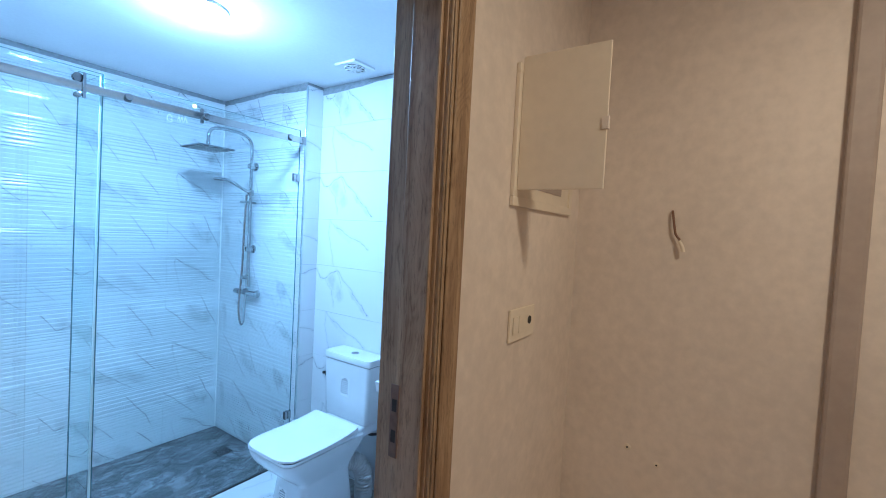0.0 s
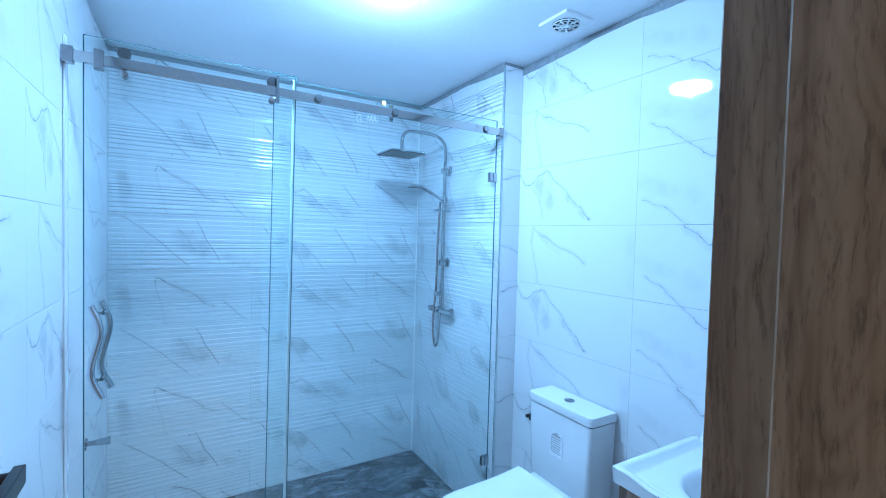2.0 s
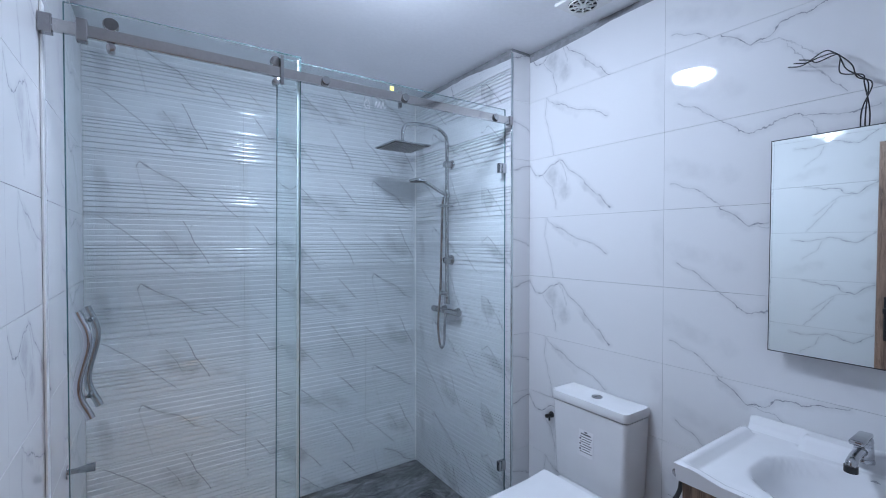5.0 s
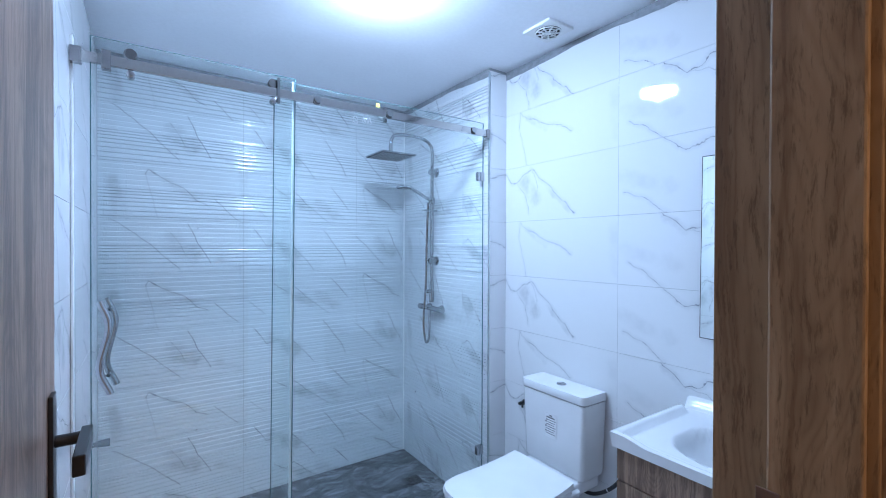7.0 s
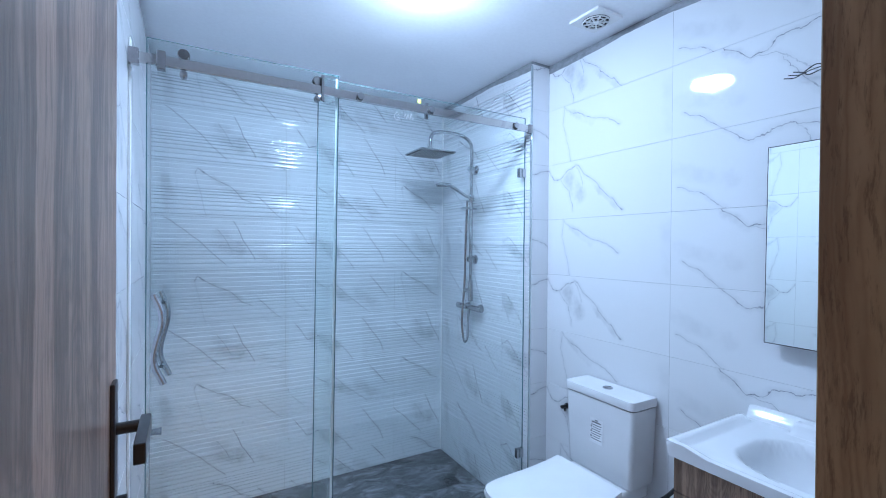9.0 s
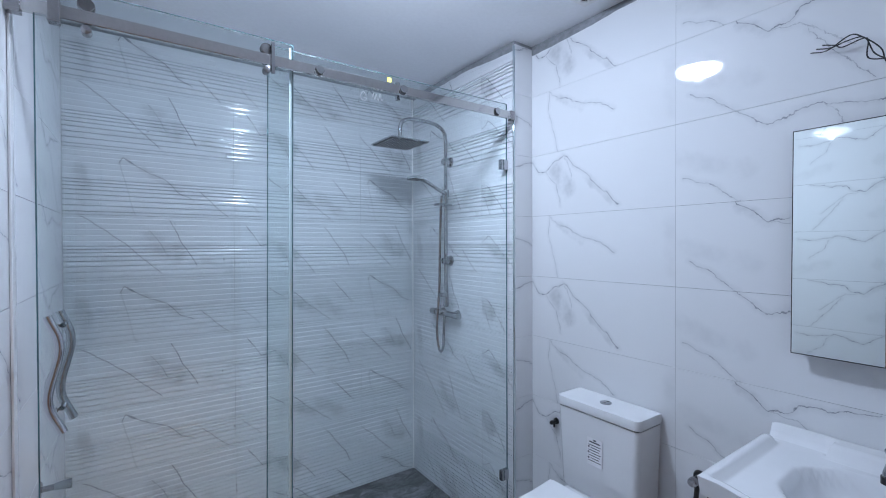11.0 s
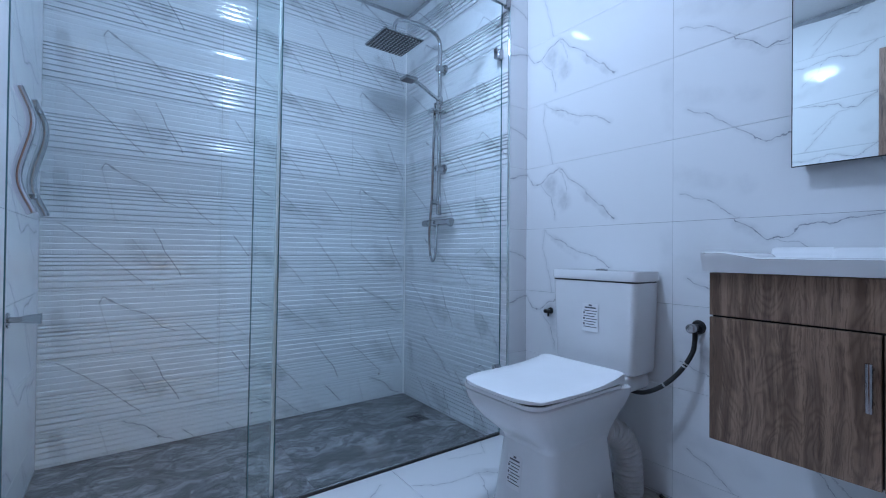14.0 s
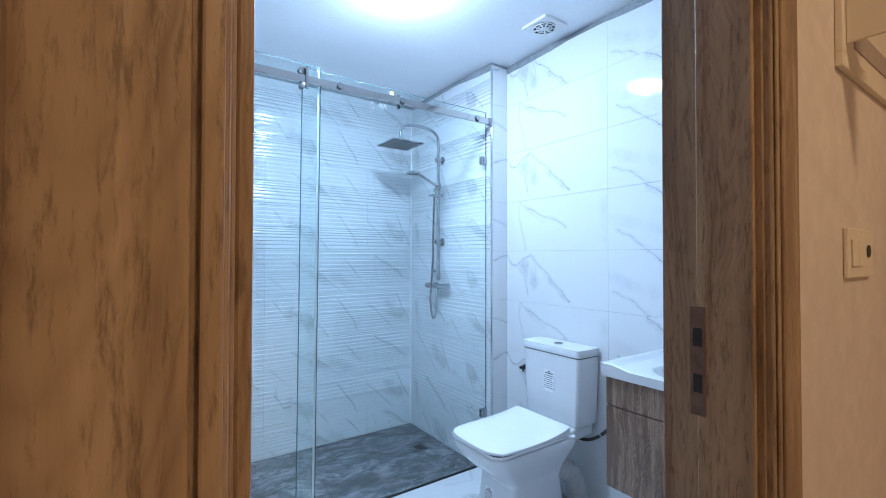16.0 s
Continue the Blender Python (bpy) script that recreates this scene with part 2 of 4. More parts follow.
def stone(name):
    mat, tree, b = material(name, (0.13, 0.14, 0.15), 0.35)
    o = coords(tree)
    w = wavy_coords(tree, o, 0.25, 3.5)
    a, _ = noise_tex(tree, scaled(tree, w, (0.6, 1, 1.6)), 6.5, 10.0, 0.72, 1.0)
    v, _ = noise_tex(tree, scaled(tree, w, (0.7, 1, 1.5)), 4.2, 9.0, 0.72, 1.5)
    line = math_node(tree, "SUBTRACT", 1.0, ramp(tree, math_node(tree, "ABSOLUTE", math_node(tree, "SUBTRACT", v, 0.5)), 0.0, 0.05))
    c = mix_colour(tree, ramp(tree, a, 0.36, 0.64), (0.035, 0.035, 0.04), (0.3, 0.31, 0.33))
    grit, _ = noise_tex(tree, o, 70.0, 4.0, 0.7)
    c = mix_colour(tree, math_node(tree, "MULTIPLY", ramp(tree, grit, 0.5, 0.68), 0.55), c, (0.025, 0.025, 0.028))
    c = mix_colour(tree, math_node(tree, "MULTIPLY", line, 0.9), c, (0.015, 0.015, 0.018))
    rust, _ = noise_tex(tree, o, 3.0, 5.0)
    c = mix_colour(tree, math_node(tree, "MULTIPLY", ramp(tree, rust, 0.55, 0.75), 0.35), c, (0.17, 0.13, 0.1))
    tree.links.new(c, b.inputs["Base Color"])
    bump(tree, b, a, 0.3, 0.004)
    return mat


def glass(name, tint, thin_rough=0.0):
    mat, tree, b = material(name, tint, thin_rough)
    b.inputs["Transmission Weight"].default_value = 1.0
    b.inputs["IOR"].default_value = 1.45
    return mat


def glow(name, colour, strength):
    mat, tree, b = material(name, (0.9, 0.9, 0.9), 0.4)
    b.inputs["Emission Color"].default_value = (*colour, 1)
    b.inputs["Emission Strength"].default_value = strength
    return mat


M_DARK_STEEL = plain("dark_steel", (0.22, 0.215, 0.22), 0.2, 1.0, 60.0, 0.2)
M_GROUT = plain("grey_grout", (0.42, 0.43, 0.45), 0.85, 0, 80.0, 0.2, 0.4)
M_PLASTER = plain("bare_grey_plaster", (0.27, 0.28, 0.3), 0.9, 0, 40.0, 0.25, 0.5)
M_CEILING = plain("white_ceiling_paint", (0.84, 0.85, 0.88), 0.75, 0, 50.0, 0.03, 0.08)
M_HALL = plain("beige_wall_paint", (0.76, 0.66, 0.57), 0.6, 0, 22.0, 0.09, 0.25, 1.2)
M_TRIM = plain("taupe_trim_paint", (0.42, 0.34, 0.29), 0.5, 0, 25.0, 0.08, 0.15)
M_HALL_FLOOR = plain("beige_floor_tile", (0.62, 0.54, 0.45), 0.25, 0, 20.0, 0.15)
M_DOOR = wood("taupe_oak_laminate", (0.13, 0.08, 0.06), (0.33, 0.21, 0.155), (0.52, 0.37, 0.29), 0.38)
M_JAMB = wood("brown_oak_laminate", (0.25, 0.155, 0.085), (0.41, 0.28, 0.16), (0.55, 0.4, 0.25), 0.42, "z", 1.0, 0.13)
M_VANITY = wood("walnut_cabinet_laminate", (0.13, 0.078, 0.05), (0.3, 0.195, 0.135), (0.44, 0.31, 0.22), 0.4, "z", 1.7)
M_STONE = stone("dark_grey_stone_tile")
M_CERAMIC = plain("white_ceramic", (0.76, 0.77, 0.79), 0.06, 0, 10.0, 0.02)
M_LID = plain("white_seat_plastic", (0.82, 0.83, 0.85), 0.16, 0, 10.0, 0.02)
M_CHROME = plain("polished_chrome", (0.46, 0.47, 0.49), 0.06, 1.0, 40.0, 0.05)
M_RAIL = plain("satin_steel_rail", (0.56, 0.55, 0.55), 0.06, 1.0, 90.0, 0.08)
M_TRIM_STEEL = plain("corner_trim_steel", (0.66, 0.74, 0.76), 0.05, 1.0, 90.0, 0.08)
M_STRIKE = plain("worn_bronze_plate", (0.2, 0.13, 0.095), 0.5, 0.3, 40.0, 0.3)
M_STEEL = plain("brushed_steel", (0.36, 0.35, 0.36), 0.22, 1.0, 90.0, 0.12)
M_BLACK = plain("black_metal", (0.018, 0.018, 0.02), 0.35, 0.2, 60.0, 0.3)
M_RUBBER = plain("black_rubber", (0.02, 0.02, 0.022), 0.5, 0, 60.0, 0.3)
M_NOZZLE = plain("dark_nozzle_plate", (0.05, 0.05, 0.055), 0.4, 0.3, 60.0, 0.2)
M_DROP = glass("water_drop", (0.98, 0.99, 1.0))
M_WHITE = plain("white_plastic", (0.8, 0.8, 0.8), 0.35, 0, 30.0, 0.03)
M_CREAM = plain("cream_plastic", (0.8, 0.7, 0.56), 0.45, 0, 30.0, 0.04)
# for dark parts, and for shade put as colour into holes and gaps
M_DARK = plain("dark_parts_and_shade", (0.03, 0.03, 0.033), 0.7, 0, 40.0, 0.3)
M_CEMENT = plain("rough_cement", (0.33, 0.315, 0.3), 0.9, 0, 28.0, 0.45, 0.8, 6.0)
M_PIPE = plain("ribbed_grey_pipe", (0.55, 0.55, 0.55), 0.4, 0, 30.0, 0.1)
M_GLASS = glass("clear_glass", (0.91, 0.97, 0.968))
M_GLASS_EDGE = plain("green_glass_edge", (0.05, 0.13, 0.145), 0.15, 0, 20.0, 0.3)
M_SEAL = glass("translucent_seal", (0.86, 0.92, 0.94), 0.35)
M_SEAL.node_tree.nodes["Principled BSDF"].inputs["Transmission Weight"].default_value = 0.55
M_MIRROR = plain("mirror_silver", (0.83, 0.88, 0.87), 0.015, 1.0, 5.0, 0.01)
M_INK = plain("grey_print", (0.1, 0.1, 0.12), 0.6, 0, 40.0, 0.2)
M_PAPER = plain("white_paper", (0.78, 0.79, 0.81), 0.5, 0, 40.0, 0.04)
M_MARKER = plain("white_marker", (0.85, 0.88, 0.9), 0.5, 0, 60.0, 0.1)
M_YELLOW = plain("yellow_sticker", (0.75, 0.68, 0.12), 0.5, 0, 40.0, 0.1)
M_LAMP = glow("lit_diffuser", BATH_COLOUR, BATH_GLOW)
# glow of the lamp added in the hall
M_HALL_FILL = glow("fill_warm_diffuser", HALL_COLOUR, 6.0)


# ---- mesh helpers ----
def mesh_object(name, bm, mat, smooth=None):
    bmesh.ops.recalc_face_normals(bm, faces=bm.faces)
    if smooth is not None:
        for f in bm.faces:
            f.smooth = True
        for e in bm.edges:
            e.smooth = len(e.link_faces) == 2 and e.calc_face_angle(0) < radians(smooth)
    me = bpy.data.meshes.new(name)
    bm.to_mesh(me)
    bm.free()
    for m in mat if isinstance(mat, (list, tuple)) else (mat,):
        me.materials.append(m)
    return new(name, me)


def part(name, bm, mat, parent, label="", smooth=None):
    """One mesh object under a thing or a part."""
    ob = mesh_object(name, bm, mat, smooth)
    ob.parent = parent
    ob.matrix_parent_inverse = parent.matrix_world.inverted()
    return tagged(ob, label)


def thing(name, at, label, category, group=""):
    """An Empty at the thing's base, to which its parts belong."""
    ob = new(name)
    ob.empty_display_size = 0.05
    ob.location = at
    bpy.context.view_layer.update()
    return tagged(ob, label, category, group)


def structure(name, bm, mat, label="", smooth=None):
    return tagged(mesh_object(name, bm, mat, smooth), label, kind="structure")


def boxes(*spans, bevel=0.0, segments=2):
    """Boxes from (x0, x1, y0, y1, z0, z1), in one bmesh."""
    bm = bmesh.new()
    for x0, x1, y0, y1, z0, z1 in spans:
        m = Matrix.Translation(((x0 + x1) / 2, (y0 + y1) / 2, (z0 + z1) / 2)) @ Matrix.Diagonal((x1 - x0, y1 - y0, z1 - z0, 1))
        bmesh.ops.create_cube(bm, size=1, matrix=m)
    if bevel:
        bmesh.ops.bevel(bm, geom=list(bm.edges), offset=bevel, segments=segments, profile=0.5, affect="EDGES")
    return bm


def rod(p, q, r, r2=None, sides=16, bevel=0.0):
    bm = bmesh.new()
    add_rod(bm, p, q, r, r2, sides)
    if bevel:
        rim = [e for e in bm.edges if sum(len(f.verts) > 4 for f in e.link_faces) == 1]
        bmesh.ops.bevel(bm, geom=rim, offset=bevel, segments=2, profile=0.5, affect="EDGES")
    return bm


def add_rod(bm, p, q, r, r2=None, sides=16):
    p, q = Vector(p), Vector(q)
    m = Matrix.Translation((p + q) / 2) @ (q - p).to_track_quat("Z", "Y").to_matrix().to_4x4()
    bmesh.ops.create_cone(bm, cap_ends=True, segments=sides, radius1=r, radius2=r if r2 is None else r2, depth=(q - p).length, matrix=m)


def smooth_path(points, steps=8):
    """A rounded line through the points (Catmull-Rom)."""
    pts = [Vector(p) for p in points]
    pts = [pts[0] * 2 - pts[1]] + pts + [pts[-1] * 2 - pts[-2]]
    out = []
    for a, b, c, d in zip(pts, pts[1:], pts[2:], pts[3:]):
        for i in range(steps):
            t = i / steps
            out.append(0.5 * (2 * b + (c - a) * t + (2 * a - 5 * b + 4 * c - d) * t * t + (3 * b - a - 3 * c + d) * t ** 3))
    return out + [pts[-2]]


def tube(points, r, sides=10, radii=None):
    """A tube swept along a line of points."""
    bm = bmesh.new()
    pts = [Vector(p) for p in points]
    rings, side = [], None
    for i, p in enumerate(pts):
        d = (pts[min(i + 1, len(pts) - 1)] - pts[max(i - 1, 0)]).normalized()
        if side is None:
            side = d.cross(Vector((0.31, 0.2, 0.93))).normalized()
        side = (side - d * side.dot(d)).normalized()
        up = d.cross(side)
        rr = radii[i] if radii else r
        rings.append([bm.verts.new(p + (side * math.cos(a) + up * math.sin(a)) * rr) for a in (2 * math.pi * k / sides for k in range(sides))])
    for a, b in zip(rings, rings[1:]):
        for k in range(sides):
            bm.faces.new((a[k], a[(k + 1) % sides], b[(k + 1) % sides], b[k]))
    bm.faces.new(rings[0])
    bm.faces.new(rings[-1])
    return bm


def loft(rings, cap=True):
    """Skin over closed rings with equal numbers of points."""
    bm = bmesh.new()
    vs = [[bm.verts.new(p) for p in ring] for ring in rings]
    n = len(vs[0])
    for a, b in zip(vs, vs[1:]):
        for k in range(n):
            bm.faces.new((a[k], a[(k + 1) % n], b[(k + 1) % n], b[k]))
    if cap:
        bm.faces.new(vs[0])
        bm.faces.new(vs[-1])
    return bm


def rounded_rect(x0, x1, y0, y1, z, r, n=5):
    """Points round a rectangle with rounded corners; r: one radius, or four from (x1, y1) on anticlockwise."""
    rs = r if isinstance(r, (tuple, list)) else (r,) * 4
    out = []
    for (cx, cy, a0), rr in zip(((x1, y1, 0), (x0, y1, 90), (x0, y0, 180), (x1, y0, 270)), rs):
        ux, uy = (1 if cx == x1 else -1), (1 if cy == y1 else -1)
        for i in range(n + 1):
            a = radians(a0 + 90 * i / n)
            out.append(Vector((cx - ux * rr + rr * math.cos(a), cy - uy * rr + rr * math.sin(a), z)))
    return out


# ---- large structure ----
FAR = 0.12
structure("wall_east", boxes((XR + 0.01, XR + FAR, YH, YB + FAR, -0.1, 2.95)), M_PLASTER, "bare plaster wall behind white marble tiles")
structure("wall_shower_end", boxes((XP + 0.01, XR + 0.008, YP + 0.01, YB + 0.008, -0.1, ZC + 0.05)), M_PLASTER, "furred-out wall at the end of the shower")
structure("wall_north", boxes((XL - FAR, XR + FAR, YB + 0.01, YB + FAR, -0.1, 2.95)), M_PLASTER, "bare plaster wall behind ribbed marble tiles")
structure("wall_west", boxes((XL - FAR, XL - 0.01, YD - 0.01, YB + FAR, -0.1, 2.95)), M_PLASTER, "bare plaster wall behind white marble tiles")
structure("wall_south", boxes((XL - FAR, JL - 0.03, YH, YD - 0.01, -0.1, 2.95), (JR + 0.03, 2.0, YH, YD - 0.01, -0.1, 2.95),
                              (JL - 0.03, JR + 0.03, YH, YD - 0.01, DOOR_H + 0.03, 2.95)), M_HALL, "beige painted wall with a door opening")
structure("ceiling", boxes((XL - FAR, XR + FAR, YD - 0.01, YB + FAR, ZC, ZC + 0.1)), M_CEILING, "smooth white painted bathroom ceiling")
structure("floor_base", boxes((XL - FAR, XR + FAR, YH, YG + 0.012, -0.12, -0.009), (XL - FAR, XR + FAR, YG + 0.012, YB + FAR, -0.16, ZS - 0.006)), M_GROUT, "grey bed under the floor tiles")

# the hall that the walk starts in
structure("hall_wall_east", boxes((2.0, 2.1, -2.6, YH, -0.1, 2.95)), M_HALL, "beige painted hall wall")
structure("trim", boxes((1.968, 1.9995, -0.345, -0.265, 0, 2.87), bevel=0.012), M_TRIM, "taupe painted upright trim on the hall wall")
structure("hall_wall_west", boxes((-1.3, -1.2, -2.6, YH, -0.1, 2.95)), M_HALL, "beige painted hall wall")
structure("hall_wall_south", boxes((-1.3, 2.1, -2.7, -2.6, -0.1, 2.95)), M_HALL, "beige painted hall wall")
structure("hall_wall_north", boxes((-1.3, XL - FAR, YH, YH + 0.12, -0.1, 2.95)), M_HALL, "beige painted hall wall")
structure("hall_floor", boxes((-1.3, 2.1, -2.7, YH - 0.001, -0.12, -0.004)), M_HALL_FLOOR, "beige tiled hall floor")
structure("hall_ceiling", boxes((-1.3, 2.1, -2.7, YH, 2.88, 3.0)), M_CEILING, "white painted hall ceiling")


# ---- doorway ----
def doorway():
    frame_ob = tagged(new("door_frame"), "brown oak-grained door frame with moulded casing", "door frame")
    for name, x0, x1 in (("jamb", JL - 0.03, JL), ("jamb", JR, JR + 0.03)):
        part(name, boxes((x0, x1, YH - 0.004, YD + 0.004, 0, DOOR_H), bevel=0.002), M_JAMB, frame_ob)
    part("head_jamb", boxes((JL - 0.03, JR + 0.03, YH - 0.004, YD + 0.004, DOOR_H, DOOR_H + 0.03), bevel=0.002), M_JAMB, frame_ob)
    # the strip that the leaf shuts against
    part("door_stop", boxes((JR - 0.012, JR - 0.0005, YH + 0.006, YD - 0.062, 0, DOOR_H - 0.001), bevel=0.003), M_JAMB, frame_ob)
    part("door_stop", boxes((JL + 0.0005, JL + 0.012, YH + 0.006, YD - 0.062, 0, DOOR_H - 0.001), bevel=0.003), M_JAMB, frame_ob)
    for x, s in ((JL, -1), (JR, 1)):
        a = sorted((x + s * 0.004, x + s * 0.10))
        b = sorted((x + s * 0.008, x + s * 0.02))
        c = sorted((x + s * 0.024, x + s * 0.097))
        part("casing", boxes((*a, YH - 0.016, YH - 0.0005, 0, DOOR_H + 0.1), bevel=0.004), M_JAMB, frame_ob)
        part("casing_bead", boxes((*b, YH - 0.021, YH - 0.0165, 0, DOOR_H + 0.06), bevel=0.002), M_JAMB, frame_ob)
        part("casing_face", boxes((*c, YH - 0.023, YH - 0.0168, 0, DOOR_H + 0.1), bevel=0.003), M_JAMB, frame_ob)
    part("head_casing", boxes((JL - 0.104, JR + 0.104, YH - 0.02, YH - 0.0005, DOOR_H + 0.101, DOOR_H + 0.19), bevel=0.004), M_JAMB, frame_ob)
    plate = part("strike_plate", boxes((JR - 0.0145, JR - 0.0121, YD - 0.078, YD - 0.052, 1.075, 1.265), bevel=0.001), M_STRIKE, frame_ob, "dull bronze strike plate")
    # raised dark boxes that carry the bolt holes' shade as colour
    for z in (1.115, 1.195):
        part("bolt_hole_shade", boxes((JR - 0.0152, JR - 0.0146, YD - 0.073, YD - 0.058, z, z + 0.032)), M_DARK, plate)
    return frame_ob


doorway()


def door_leaf():
    """The open leaf, swung against the west wall."""
    wide, deep = 0.735, 0.04
    leaf = tagged(new("door_1"), "open taupe oak-grained door leaf with black handle", "door", kind="structure")
    leaf.matrix_world = pose(0.138, YD + 0.004, 0.006, 0, 0, 90 + 0.8)
    bpy.context.view_layer.update()
    m = leaf.matrix_world.copy()

    def put(name, bm, mat, parent, label=""):
        bmesh.ops.transform(bm, matrix=m, verts=bm.verts)
        return part(name, bm, mat, parent, label)

    put("leaf", boxes((0, wide, 0, deep, 0, DOOR_H - 0.012), bevel=0.002), M_DOOR, leaf)
    for side, y0 in ((-1, 0.0), (1, deep)):
        y = sorted((y0, y0 + side * 0.007))
        h = put("handle_plate", boxes((wide - 0.075, wide - 0.037, *y, 1.045, 1.305), bevel=0.002), M_BLACK, leaf, "black rectangular handle plate")
        neck = rod((wide - 0.056, y0 + side * 0.006, 1.225), (wide - 0.056, y0 + side * 0.05, 1.225), 0.010)
        put("neck", neck, M_BLACK, h)
        y2 = sorted((y0 + side * 0.04, y0 + side * 0.056))
        put("lever", boxes((wide - 0.18, wide - 0.044, *y2, 1.208, 1.24), bevel=0.002), M_BLACK, h, "square black lever")
        put("thumb_turn", rod((wide - 0.056, y0 + side * 0.006, 1.1), (wide - 0.056, y0 + side * 0.022, 1.1), 0.011), M_BLACK, h)
    put("latch_plate", boxes((wide - 0.0005, wide + 0.0015, 0.008, 0.032, 1.07, 1.28)), M_STEEL, leaf, "steel latch plate")
    for z in (0.2, 1.9):
        put("hinge", rod((-0.004, -0.004, z), (-0.004, -0.004, z + 0.1), 0.007), M_STEEL, leaf)


door_leaf()

# ---- ceiling fittings ----
def round_lamp(name, at, z, r, mat, label, deep=0.03):
    lamp = thing(name, (*at, z), label, "ceiling lamp")
    part("housing", rod((*at, z - 0.4 * deep), (*at, z - 0.0005), r, r, 48, 0.002), M_WHITE, lamp, smooth=35)
    rings = []
    for k, h in ((0.97, 0.4 * deep + 0.0005), (0.97, 0.7 * deep), (0.95, deep - 0.003), (0.9, deep), (0.6, deep + 0.003), (0.2, deep + 0.004)):
        rings.append([Vector((at[0] + r * k * math.cos(b), at[1] + r * k * math.sin(b), z - h)) for b in (2 * math.pi * q / 48 for q in range(48))])
    part("diffuser", loft(rings), mat, lamp, "glowing white diffuser", smooth=50)


round_lamp("ceiling_lamp", LAMP, ZC, 0.113, M_LAMP, "round white ceiling lamp, lit, on the bathroom ceiling", 0.042)
# unseen lamp body, made up to go with the hall's added light
round_lamp("hall_fill_lamp", HALL_FILL, 2.88, 0.12, M_HALL_FILL, "unseen round warm lamp added to brighten the hall")


def extractor():
    x, y = 1.882, 1.962
    fan = thing("extractor_fan", (x, y, ZC), "square white extractor fan with a round grille", "extractor fan")
    part("cover", boxes((x - 0.085, x + 0.085, y - 0.085, y + 0.085, ZC - 0.014, ZC - 0.0005), bevel=0.003), M_WHITE, fan)
    # no hollow here: a dark disc has the opening's shade as its colour
    part("duct_shade", rod((x, y, ZC - 0.016), (x, y, ZC - 0.0142), 0.062, sides=32), M_DARK, fan, "dark disc for the shade in the round opening")
    for i in range(9):
        a = 2 * math.pi * i / 9
        c, s = math.cos(a), math.sin(a)
        part("vane", rod((x + 0.017 * c, y + 0.017 * s, ZC - 0.021), (x + 0.06 * c, y + 0.06 * s, ZC - 0.0195), 0.0045, sides=6), M_WHITE, fan)
    for r in (0.06, 0.04):
        ring = [(x + r * math.cos(2 * math.pi * k / 32), y + r * math.sin(2 * math.pi * k / 32), ZC - 0.019) for k in range(33)]
        part("grille_ring", tube(ring, 0.003, 6), M_WHITE, fan, smooth=60)
    part("hub", rod((x, y, ZC - 0.024), (x, y, ZC - 0.0162), 0.016, sides=20, bevel=0.002), M_WHITE, fan)


extractor()


def plaster_smear(name, x, y0, y1, face):
    """Ragged smear of bare plaster that laps down over the top of the wall tiles."""
    bm = bmesh.new()
    rows = []
    n = int((y1 - y0) / 0.02)
    for i in range(n + 1):
        y = y0 + (y1 - y0) * i / n
        drop = max(0.0, 0.006 + 0.022 * noise.noise(Vector((y * 3.1, x, 0.4))) + 0.006 * noise.noise(Vector((y * 17.0, x, 2.0))))
        rows.append([bm.verts.new((x + face * d, y, z)) for d, z in ((-0.004, ZT + 0.004), (0.0012, ZT + 0.004), (0.0012, ZT - drop - 0.001), (-0.004, ZT - drop - 0.001))])
    for a, b in zip(rows, rows[1:]):
        for k in range(3):
            bm.faces.new((a[k], a[k + 1], b[k + 1], b[k]))
    return structure(name, bm, M_PLASTER, "ragged strip of bare grey plaster under the ceiling")


plaster_smear("trim_plaster_shower_end", XP, YP, YB, -1)
plaster_smear("trim_plaster_east", XR, YD, YP, -1)
plaster_smear("trim_plaster_west", XL, YD, YG, 1)


